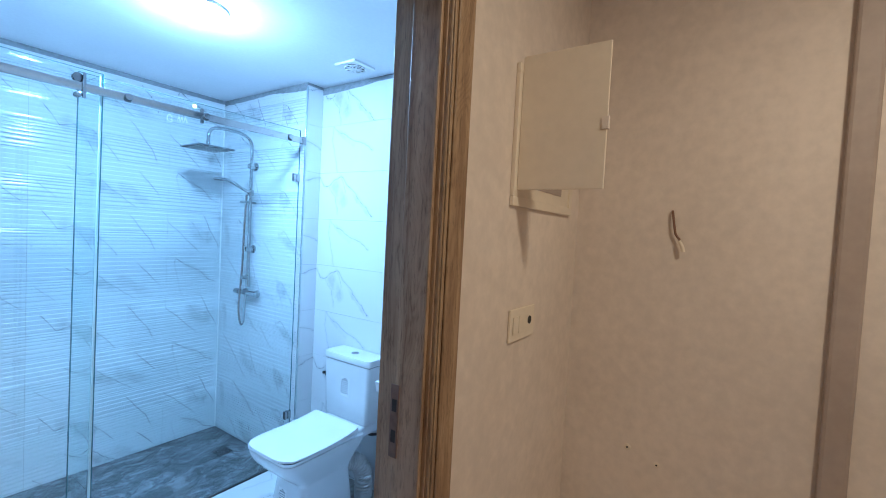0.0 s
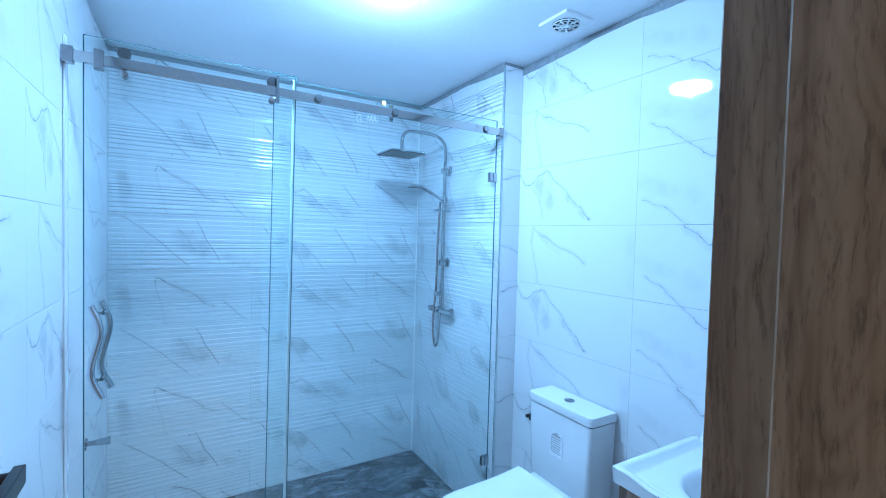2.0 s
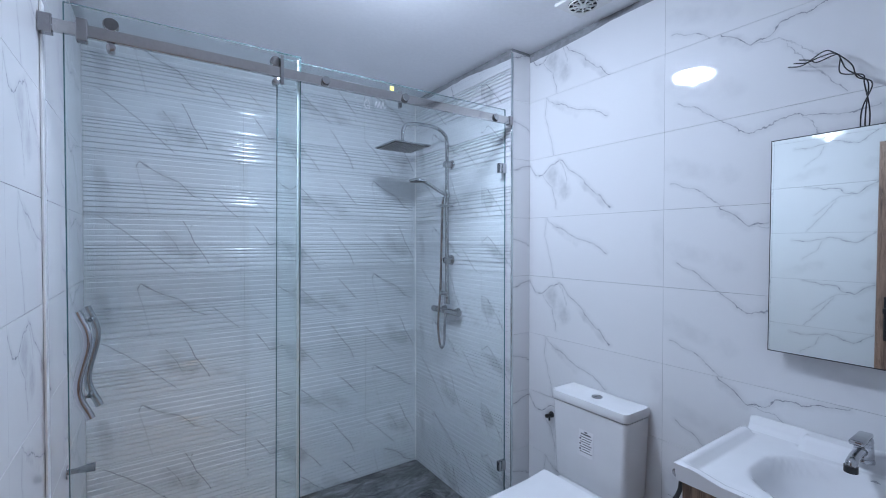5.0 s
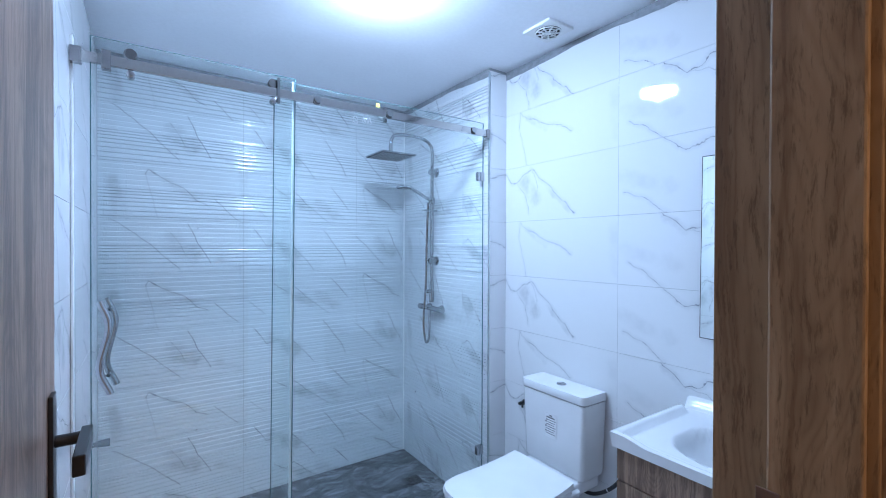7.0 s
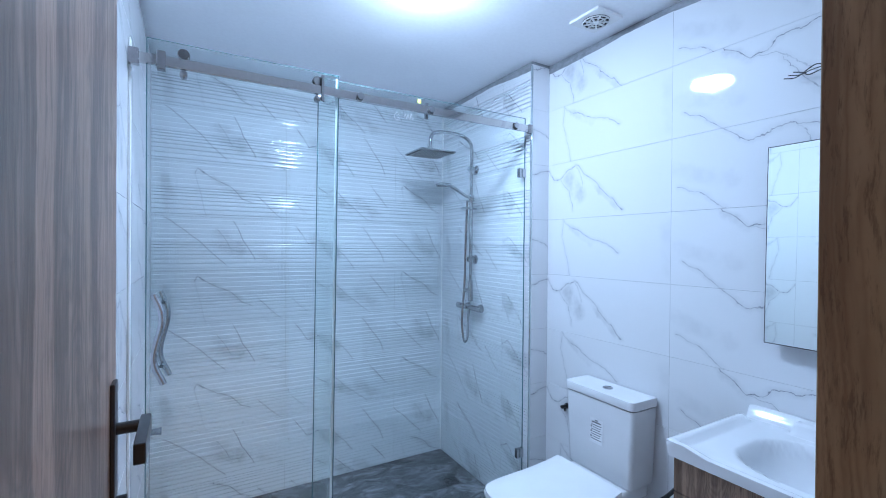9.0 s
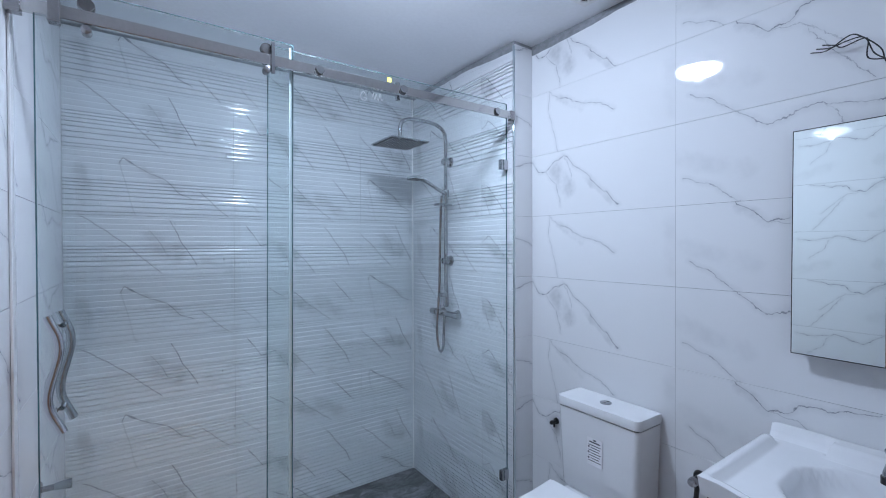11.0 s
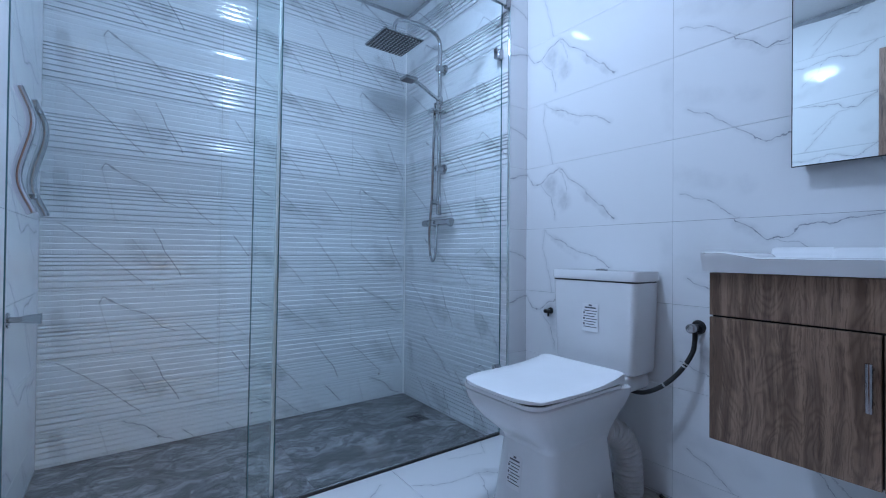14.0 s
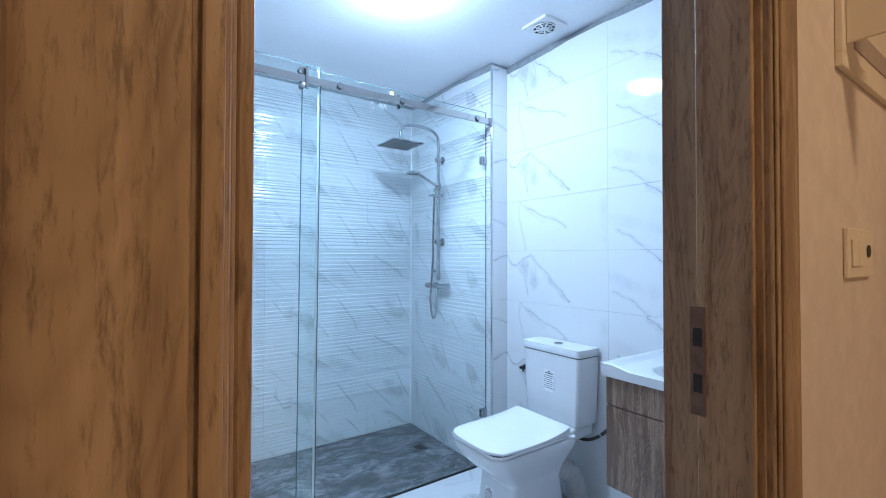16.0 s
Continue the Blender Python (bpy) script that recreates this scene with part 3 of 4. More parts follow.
# ---- shower screen ----
def shower_screen():
    s = thing("shower_screen", (1.3, YG, 0), "clear glass shower screen with a sliding door on a steel rail", "shower screen")
    zt = 2.296

    def out_of_plumb(bm):
        """The overlapping free edges of the panes hang slightly off plumb."""
        for v in bm.verts:
            if 0.3 < v.co.x < 1.5:
                v.co.x += 0.008 * (v.co.z - zt)
        return bm

    def pane(name, x0, x1, y, z0, z1, edges, label):
        p = part(name, out_of_plumb(boxes((x0, x1, y, y + 0.008, z0, z1))), M_GLASS, s, label)
        p.visible_shadow = False
        for x in edges:
            e = part("edge", out_of_plumb(boxes((x - 0.0015, x + 0.0015, y - 0.0006, y + 0.0086, z0, z1))), M_GLASS_EDGE, p, "green polished glass edge")
        part("top_edge", boxes((x0, x1, y - 0.0004, y + 0.0084, z1 + 0.0002, z1 + 0.002)), M_GLASS_EDGE, p)
        return p

    pane("fixed_pane", 0.731, XP - 0.004, YG, 0.012, zt, (0.731, XP - 0.004), "fixed clear glass pane")
    door = pane("sliding_pane", 0.096, 0.815, YG - 0.028, 0.018, zt + 0.01, (0.096, 0.815), "sliding clear glass door")
    part("edge_seal", out_of_plumb(boxes((0.803, 0.8132, YG - 0.0197, YG - 0.0165, 0.02, zt))), M_SEAL, door, "pale translucent edge seal")
    part("wall_seal", boxes((XL + 0.001, XL + 0.007, YG - 0.03, YG + 0.008, 0.012, zt), bevel=0.001), M_WHITE, s, "pale plastic wall seal")
    zr = 2.22
    part("rail", boxes((XL + 0.02, 1.918, YG - 0.062, YG - 0.044, zr - 0.019, zr + 0.019), bevel=0.002), M_RAIL, s, "long brushed steel rail")
    for x0, x1, h in ((XL + 0.001, XL + 0.034, 0.028), (0.128, 0.156, 0.034)):
        part("rail_bracket", boxes((x0, x1, YG - 0.068, YG - 0.036, zr - h, zr + h), bevel=0.002), M_STEEL, s)
    part("rail_bracket", boxes((1.905, 1.932, YG - 0.066, YG - 0.038, zr - 0.024, zr + 0.024), bevel=0.002), M_STEEL, s)
    for x, rr in ((0.213, 0.021), (0.715, 0.021)):
        roller = part("roller", rod((x, YG - 0.056, zr + 0.039), (x, YG - 0.036, zr + 0.039), rr, sides=28, bevel=0.003), M_DARK_STEEL, s, "round dark steel roller", smooth=20)
        part("roller_pin", rod((x, YG - 0.066, zr - 0.036), (x, YG - 0.03, zr - 0.036), 0.013, sides=18, bevel=0.002), M_STEEL, roller, smooth=40)
    for x in (0.905, 1.272, 1.81):
        clip = part("rail_clip", rod((x, YG - 0.071, zr + 0.004), (x, YG - 0.0625, zr + 0.004), 0.0165, sides=24, bevel=0.002), M_CHROME, s, smooth=20)
        part("clip_washer", rod((x - 0.004, YG - 0.0655, zr - 0.006), (x - 0.004, YG - 0.0622, zr - 0.006), 0.016, sides=20), M_BLACK, clip)
    part("hanger_plate", boxes((0.727, 0.739, YG - 0.0725, YG - 0.0625, zr - 0.05, zr + 0.062), bevel=0.002), M_CHROME, s)
    part("stop", boxes((1.265, 1.281, YG - 0.016, YG - 0.0005, zr - 0.03, zr + 0.05), bevel=0.002), M_CHROME, s)
    for z in (1.975, 0.335):
        part("wall_clamp", boxes((XP - 0.05, XP - 0.001, YG - 0.01, YG + 0.018, z - 0.027, z + 0.027), bevel=0.003), M_CHROME, s)
    part("floor_guide", boxes((0.765, 0.828, YG - 0.045, YG + 0.02, 0.0005, 0.056), bevel=0.004), M_CHROME, s, "chrome floor clamp")
    part("floor_guide", boxes((0.66, 0.74, YG - 0.05, YG - 0.012, 0.0005, 0.03), bevel=0.004), M_BLACK, s, "dark door guide")
    part("sill_strip", boxes((XL + 0.002, XP - 0.004, YG - 0.004, YG + 0.016, -0.004, 0.0105), bevel=0.002), M_DARK, s, "dark seal along the floor")
    # the door's S-shaped pull, one bar on either side of the glass
    for y, dx in ((YG - 0.085, 0.0), (YG + 0.04, 0.012)):
        bar = [tuple(p) for p in smooth_path([(0.155 + dx, y, 1.03), (0.124 + dx, y, 1.125), (0.15 + dx, y, 1.268), (0.124 + dx, y, 1.36)], 7)]
        pull = part("pull_bar", tube(bar, 0.0115, 14), M_CHROME, door, "S-shaped chrome pull bar", smooth=50)
        ys = (y, YG - 0.028) if y < YG else (YG - 0.02, y)
        for k in (4, 18):
            part("pull_post", rod((bar[k][0], ys[0], bar[k][2]), (bar[k][0], ys[1], bar[k][2]), 0.007, sides=12), M_CHROME, door, smooth=40)
    # marker scrawl and a small sticker on the fixed pane
    strokes = (((1.125, 2.245), (1.112, 2.262), (1.1, 2.248), (1.103, 2.23), (1.12, 2.226), (1.124, 2.236), (1.112, 2.238)),
               ((1.15, 2.24), (1.158, 2.262), (1.163, 2.238), (1.172, 2.262)),
               ((1.172, 2.262), (1.18, 2.236), (1.19, 2.266), (1.196, 2.24), (1.204, 2.246)))
    for st in strokes:
        part("scrawl", tube(smooth_path([(x, YG - 0.0018, z - 0.062) for x, z in st], 5), 0.0026, 6), M_MARKER, s, "white marker scrawl")
    part("sticker", boxes((1.226, 1.246, YG - 0.0012, YG - 0.0003, 2.266, 2.286)), M_YELLOW, s, "small yellow square sticker")


shower_screen()

drops = bmesh.new()
wet = random.Random(11)
for k in range(110):
    x, z, r = (wet.uniform(0.3, 1.75), wet.uniform(0.25, 1.95), wet.uniform(0.0014, 0.0036)) if k < 40 else (wet.triangular(0.74, 1.7, 0.85), wet.triangular(1.5, 2.28, 2.25), wet.uniform(0.001, 0.0026))
    y = YG - 0.0282 if x < 0.8 else YG - 0.0002
    bmesh.ops.create_icosphere(drops, subdivisions=1, radius=r, matrix=Matrix.Translation((x, y, z)) @ Matrix.Diagonal((1, 0.6, 1.25, 1)))
tagged(mesh_object("water_drops", drops, M_DROP, 60), "scattered small water drops on the shower glass", "water drops", kind="stuff")


# ---- shower set ----
def shower_set():
    y = 3.03
    x = 1.898
    s = thing("shower_set", (x, y, 1.12), "chrome rain shower set with hand shower and hose", "shower")
    arm = smooth_path([(x, y, 1.18), (x, y, 1.6), (x, y, 2.05), (x, y, 2.2), (x - 0.015, y, 2.255), (x - 0.07, y + 0.005, 2.29), (x - 0.17, y + 0.01, 2.3),
                       (x - 0.265, y + 0.02, 2.295), (x - 0.305, y + 0.02, 2.26), (x - 0.312, y + 0.02, 2.19)], 7)
    part("riser_pipe", tube(arm, 0.0115, 14), M_CHROME, s, "bent chrome riser pipe", smooth=60)
    hx, hy, hz = x - 0.312, y + 0.02, 2.145
    head = part("rain_head", boxes((hx - 0.125, hx + 0.125, hy - 0.125, hy + 0.125, hz, hz + 0.009), bevel=0.003), M_CHROME, s, "flat square chrome rain head")
    part("nozzle_plate", boxes((hx - 0.117, hx + 0.117, hy - 0.117, hy + 0.117, hz - 0.003, hz - 0.0003)), M_NOZZLE, head, "dark nozzle plate")
    rows = boxes(*[(hx - 0.105 + 0.021 * i - 0.004, hx - 0.105 + 0.021 * i + 0.004, hy - 0.105 + 0.021 * j - 0.004, hy - 0.105 + 0.021 * j + 0.004, hz - 0.006, hz - 0.0032) for i in range(11) for j in range(11)])
    tagged(part("nozzles", rows, M_PIPE, head), kind="stuff")
    part("swivel", rod((hx, hy, hz + 0.009), (hx, hy, hz + 0.055), 0.016, 0.012, 18, 0.002), M_CHROME, head, smooth=40)
    for z, r in ((2.07, 0.02), (1.455, 0.02)):
        b = part("wall_bracket", rod((x - 0.022, y, z), (XP - 0.001, y, z), r, r, 20, 0.003), M_CHROME, s, smooth=40)
        part("rosette", rod((XP - 0.012, y, z), (XP - 0.0008, y, z), 0.03, 0.033, 24, 0.002), M_CHROME, b, smooth=40)
    part("slider", rod((x, y, 1.85), (x, y, 1.895), 0.022, sides=18, bevel=0.003), M_CHROME, s, smooth=40)
    part("soap_clip", boxes((x - 0.07, x + 0.03, y - 0.025, y + 0.025, 1.795, 1.81), bevel=0.003), M_CHROME, s)
    # hand shower in its holder
    grip = [(x - 0.02, y - 0.012, 1.875), (x - 0.07, y - 0.012, 1.895), (x - 0.13, y - 0.012, 1.925), (x - 0.19, y - 0.008, 1.95)]
    hand = part("hand_shower", tube(smooth_path(grip, 6), 0.011, 12), M_CHROME, s, "slim chrome hand shower", smooth=60)
    part("hand_head", boxes((x - 0.265, x - 0.185, y - 0.045, y + 0.03, 1.942, 1.957), bevel=0.004), M_CHROME, hand)
    part("hand_nozzles", boxes((x - 0.26, x - 0.19, y - 0.04, y + 0.025, 1.9385, 1.9417)), M_NOZZLE, hand)
    part("diverter", rod((x, y, 1.17), (x, y, 1.31), 0.018, 0.014, 20, 0.003), M_CHROME, s, smooth=40)
    part("diverter_knob", rod((x - 0.05, y, 1.245), (x, y, 1.245), 0.013, sides=16, bevel=0.002), M_CHROME, s, smooth=40)
    body = part("mixer_body", rod((x, y - 0.085, 1.125), (x, y + 0.105, 1.125), 0.018, sides=22, bevel=0.004), M_CHROME, s, "chrome mixer body", smooth=40)
    for dy in (-0.075, 0.075):
        part("inlet", rod((x, y + dy, 1.125), (XP - 0.001, y + dy, 1.125), 0.016, 0.028, 20), M_CHROME, body, smooth=40)
    for y0, y1 in ((-0.135, -0.085), (0.105, 0.16)):
        part("tap_knob", rod((x, y + y0, 1.125), (x, y + y1, 1.125), 0.021, sides=12, bevel=0.004), M_CHROME, body, smooth=30)
    hose = smooth_path([(x - 0.02, y + 0.02, 1.86), (x - 0.03, y + 0.02, 1.6), (x - 0.03, y + 0.03, 1.3), (x - 0.035, y + 0.05, 1.05), (x - 0.035, y + 0.035, 0.93), (x - 0.035, y + 0.01, 0.89),
                        (x - 0.03, y - 0.012, 0.93), (x - 0.02, y - 0.005, 1.05), (x - 0.01, y, 1.11)], 9)
    part("hose", tube(hose, 0.0075, 8, [0.0075 + 0.0011 * (i % 2) for i in range(len(hose))]), M_CHROME, s, "ribbed chrome hose", smooth=20)


shower_set()


def wall_tap():
    s = thing("wall_valve", (XL, 2.87, 0.7), "small chrome stop tap on the shower wall", "tap")
    part("flange", rod((XL + 0.0005, 2.87, 0.7), (XL + 0.007, 2.87, 0.7), 0.026, sides=24, bevel=0.002), M_CHROME, s, smooth=40)
    part("stem", rod((XL + 0.007, 2.87, 0.7), (XL + 0.045, 2.87, 0.7), 0.010, sides=16), M_CHROME, s, smooth=40)
    part("knob", rod((XL + 0.04, 2.87, 0.7), (XL + 0.088, 2.87, 0.7), 0.013, 0.018, 8, 0.002), M_CHROME, s)


wall_tap()


def drain(name, x, y, z, half, label):
    d = thing(name, (x, y, z), label, "floor drain")
    part("rim", boxes((x - half, x + half, y - half, y + half, z + 0.0005, z + 0.003), bevel=0.001), M_STEEL, d)
    # flat dark plate, coloured as the shade below the grating
    part("well_shade", boxes((x - half * 0.8, x + half * 0.8, y - half * 0.8, y + half * 0.8, z + 0.0032, z + 0.0038)), M_DARK, d, "dark plate for the shade between the bars")
    for i in range(5):
        o = (i - 2) * half * 0.32
        part("bar", boxes((x - half * 0.8, x + half * 0.8, y + o - 0.0022, y + o + 0.0022, z + 0.004, z + 0.0055)), M_STEEL, d)


drain("shower_drain", 1.765, 3.05, ZS, 0.055, "square steel drain in the dark shower floor")
drain("floor_drain", 1.765, 1.655, 0.0, 0.055, "dirty square drain in the white floor")


# ---- toilet ----
def label_sheet(parent, name, corner, u, v, n, w, h):
    """A printed sheet: paper with a heading mark and lines of small print."""
    c, u, v, n = Vector(corner), Vector(u), Vector(v), Vector(n)

    def slab(x0, x1, y0, y1, d0, d1):
        bm = bmesh.new()
        pts = [c + u * x + v * y + n * d for d in (d0, d1) for x, y in ((x0, y0), (x1, y0), (x1, y1), (x0, y1))]
        vs = [bm.verts.new(p) for p in pts]
        for f in ((0, 1, 2, 3), (4, 5, 6, 7), (0, 1, 5, 4), (1, 2, 6, 5), (2, 3, 7, 6), (3, 0, 4, 7)):
            bm.faces.new([vs[i] for i in f])
        return bm

    sheet = part(name, slab(0, w, 0, h, 0.0003, 0.0009), M_PAPER, parent, "white printed paper label")
    part("print_bar", slab(w * 0.4, w * 0.6, h * 0.9, h * 0.96, 0.001, 0.0013), M_INK, sheet)
    part("print_bar", slab(w * 0.15, w * 0.85, h * 0.82, h * 0.87, 0.001, 0.0013), M_INK, sheet)
    for i in range(7):
        y = h * (0.72 - 0.095 * i)
        part("print_bar", slab(w * (0.25 if i % 2 else 0.1), w * (0.92 - 0.07 * (i % 3)), y, y + h * 0.028, 0.001, 0.0013), M_INK, sheet)
    for i in range(3):
        y = h * (0.62 - 0.2 * i)
        part("print_mark", slab(w * 0.06, w * 0.17, y, y + h * 0.07, 0.001, 0.0013), M_INK, sheet)


def toilet():
    yc = 1.947
    t = thing("toilet", (1.7, yc, 0), "white ceramic close-coupled toilet with its lid shut", "toilet")
    ped = [(0.0, 1.488, 1.872, 0.152, 0.035), (0.02, 1.492, 1.87, 0.149, 0.038), (0.15, 1.505, 1.862, 0.137, 0.04), (0.245, 1.514, 1.856, 0.128, 0.042), (0.268, 1.512, 1.856, 0.13, 0.045)]
    part("pedestal", loft([rounded_rect(x0, x1, yc - h, yc + h, z, r) for z, x0, x1, h, r in ped]), M_CERAMIC, t, smooth=40)
    bowl = [(0.25, 1.514, 1.854, 0.127, 0.04), (0.266, 1.507, 1.856, 0.13, 0.045), (0.285, 1.487, 1.858, 0.136, 0.052), (0.315, 1.449, 1.864, 0.149, 0.062), (0.35, 1.41, 1.87, 0.164, 0.07), (0.385, 1.382, 1.885, 0.18, 0.072), (0.415, 1.367, 1.897, 0.188, 0.07), (0.436, 1.362, 1.90, 0.19, 0.068), (0.443, 1.363, 1.90, 0.189, 0.066), (0.447, 1.369, 1.895, 0.183, 0.06)]
    part("bowl", loft([rounded_rect(x0, x1, yc - h, yc + h, z, (0.03, r, r, 0.03)) for z, x0, x1, h, r in bowl]), M_CERAMIC, t, smooth=45)
    part("shelf", boxes((1.86, 2.055, yc - 0.165, yc + 0.165, 0.405, 0.468), bevel=0.014, segments=3), M_CERAMIC, t, smooth=40)
    ring = [rounded_rect(1.36, 1.84, yc - 0.187, yc + 0.187, z, (0.02, 0.055, 0.055, 0.02)) for z in (0.4505, 0.453, 0.461)]
    part("seat", loft(ring), M_LID, t, "white plastic seat ring", smooth=40)

    # dark inserts that draw the shade in the slits round the seat
    part("slit_shade", loft([rounded_rect(1.367, 1.835, yc - 0.181, yc + 0.181, z, (0.02, 0.05, 0.05, 0.02)) for z in (0.4612, 0.4672)]), M_DARK, t, "dark sheet for the shade between seat and lid")
    part("slit_shade", loft([rounded_rect(1.372, 1.835, yc - 0.179, yc + 0.179, z, (0.02, 0.05, 0.05, 0.02)) for z in (0.4472, 0.4503)]), M_DARK, t, "dark sheet for the shade under the seat")
    # the lid, whose top dips in the middle and rises to the back
    lid_bm = bmesh.new()
    grid = {}
    nx, ny = 16, 14
    for i in range(nx + 1):
        for j in range(ny + 1):
            u, v = i / nx, j / ny
            yy = (v - 0.5) * 2
            x_front = 1.348 + 0.05 * abs(yy) ** 5
            x = x_front + (1.838 - x_front) * u
            y = yc + yy * (0.195 - 0.014 * (1 - u) ** 8 - 0.006 * u ** 6)
            z = 0.489 - 0.006 * math.sin(math.pi * u) - 0.003 * (1 - yy * yy) + 0.018 * u ** 4 - 0.008 * (1 - u) ** 6 - 0.006 * abs(yy) ** 8
            grid[i, j] = lid_bm.verts.new((x, y, z))
    top = [lid_bm.faces.new((grid[i, j], grid[i + 1, j], grid[i + 1, j + 1], grid[i, j + 1])) for i in range(nx) for j in range(ny)]
    ext = bmesh.ops.extrude_face_region(lid_bm, geom=top)
    for v in ext["geom"]:
        if isinstance(v, bmesh.types.BMVert):
            v.co.z = 0.4675
    part("lid", lid_bm, M_LID, t, "white plastic lid, shut", smooth=40)
    for dy in (-0.1, 0.1):
        part("hinge", rod((1.845, yc + dy - 0.02, 0.476), (1.845, yc + dy + 0.02, 0.476), 0.011, sides=14), M_LID, t, smooth=40)
    x0, x1 = 1.898, 2.06
    tank = [(0.472, x0 + 0.012, x1, 0.176, 0.02), (0.49, x0 + 0.006, x1, 0.182, 0.022), (0.8255, x0, x1, 0.196, 0.022)]
    tk = part("tank", loft([rounded_rect(a, b, yc - h, yc + h, z, (0.004, r, r, 0.004)) for z, a, b, h, r in tank]), M_CERAMIC, t, smooth=40)
    lid = [(0.8315, x0 - 0.004, x1, 0.198, 0.024), (0.838, x0 - 0.006, x1, 0.2, 0.025), (0.863, x0 - 0.006, x1, 0.2, 0.025), (0.87, x0 - 0.004, x1, 0.198, 0.022)]
    tl = part("tank_lid", loft([rounded_rect(a, b, yc - h, yc + h, z, (0.004, r, r, 0.004)) for z, a, b, h, r in lid]), M_CERAMIC, t, smooth=35)
    # the shade under the tank lid, built as a dark strip
    part("lid_gap_shade", boxes((x0 + 0.006, x1, yc - 0.19, yc + 0.19, 0.8257, 0.8313)), M_DARK, t, "dark strip for the shade under the lid")
    bt = part("flush_button", rod((1.975, yc, 0.8702), (1.975, yc, 0.875), 0.024, sides=28, bevel=0.001), M_CHROME, tl, "round chrome flush button", smooth=40)
    part("button_split", boxes((1.952, 1.998, yc - 0.001, yc + 0.001, 0.8751, 0.8756)), M_DARK, bt)
    label_sheet(tk, "label_sheet", (x0 - 0.0008, 1.985, 0.62), (0, -1, 0), (0.016, 0, 1), (-1, 0, 0), 0.075, 0.115)
    label_sheet(t, "label_sheet", (1.4978, 2.02, 0.085), (0, -1, 0), (0.1, 0, 1), (-1, 0, 0), 0.068, 0.12)
    part("fixing_cap", rod((1.75, yc - 0.1485, 0.06), (1.75, yc - 0.14, 0.062), 0.009, sides=14), M_WHITE, t)


toilet()


def waste_pipe():
    w = thing("waste_pipe", (1.98, 1.947, 0), "grey ribbed flexible waste pipe behind the toilet", "pipe")
    path = smooth_path([(1.8, 1.9, 0.24), (1.87, 1.87, 0.25), (1.93, 1.84, 0.225), (1.965, 1.825, 0.15), (1.97, 1.82, 0.06), (1.97, 1.82, 0.002)], 9)
    part("ribbed_tube", tube(path, 0.05, 20, [0.05 + 0.006 * (i % 2) for i in range(len(path))]), M_PIPE, w, smooth=20)


waste_pipe()


def angle_valve(name, y, z, big, label):
    s = thing(name, (XR, y, z), label, "valve")
    k = 0.8 if big else 0.5
    part("flange", rod((XR - 0.0005, y, z), (XR - 0.009, y, z), 0.033 * k, 0.028 * k, 24), M_BLACK, s, smooth=40)
    part("body", rod((XR - 0.006, y, z), (XR - 0.06 * k, y, z), 0.016 * k, sides=18, bevel=0.002), M_BLACK, s, smooth=40)
    part("knob", rod((XR - 0.058 * k, y, z), (XR - 0.088 * k, y, z), 0.022 * k, 0.02 * k, 14, 0.003), M_BLACK if not big else M_STEEL, s, smooth=40)
    part("outlet", rod((XR - 0.036 * k, y, z), (XR - 0.036 * k, y, z - 0.055 * k), 0.011 * k, sides=14), M_BLACK, s, smooth=40)


angle_valve("angle_valve", 1.605, 0.67, True, "black and steel angle valve on the tiled wall")
angle_valve("spray_valve", 2.298, 0.655, False, "small black valve on the wall behind the toilet")

hose_line = smooth_path([(2.042, 1.605, 0.627), (2.035, 1.612, 0.575), (2.015, 1.65, 0.5), (1.995, 1.71, 0.435), (1.98, 1.78, 0.4), (1.97, 1.85, 0.41), (1.97, 1.87, 0.43)], 8)
supply = thing("supply_hose", hose_line[0], "black braided water hose from valve to toilet tank", "hose")
part("braid", tube(hose_line, 0.0085, 10), M_RUBBER, supply, smooth=60)
for i in (12, 13, 22):
    part("crimp", rod(hose_line[i], hose_line[i] + (hose_line[i + 1] - hose_line[i]).normalized() * 0.006, 0.0095, sides=12), M_PIPE, supply)

# the broken bed of cement round the toilet's foot
bed = bmesh.new()
ring = []
for k in range(40):
    a = 2 * math.pi * k / 40
    r = 1 + 0.16 * noise.noise(Vector((3 * math.cos(a), 3 * math.sin(a), 2.0)))
    ring.append(Vector((1.87 + 0.25 * r * math.cos(a), 1.86 + 0.26 * r * math.sin(a), 0)))
ring = [Vector((min(p.x, XR - 0.012), p.y, p.z)) for p in ring]
bed = loft([[p + Vector((0, 0, 0.0012)) for p in ring], [Vector((1.87, 1.86, 0.0042)) + (p - Vector((1.87, 1.86, 0))) * 0.93 for p in ring]])
patch = tagged(mesh_object("cement_patch", bed, M_CEMENT), "rough stained cement patch round the toilet foot", "cement patch")
shards = random.Random(4)
for k in range(14):
    a = shards.uniform(-1.7, 0.3)
    x, y = min(1.87 + 0.22 * math.cos(a), 2.04), 1.86 + 0.21 * math.sin(a)
    l, w, turn = shards.uniform(0.01, 0.04), shards.uniform(0.003, 0.01), shards.uniform(0, 3.1)
    pts = [(x + (u * l * math.cos(turn) - v * w * math.sin(turn)), y + (u * l * math.sin(turn) + v * w * math.cos(turn)), 0) for u, v in ((-1, -0.4), (0.2, -1), (1, 0.1), (0.3, 0.9), (-0.7, 0.7))]
    part("crumb", loft([[Vector(p) + Vector((0, 0, 0.001)) for p in pts], [Vector(p) + Vector((0, 0, 0.0075)) for p in pts]]), M_DARK if k % 2 else M_CEMENT, patch)


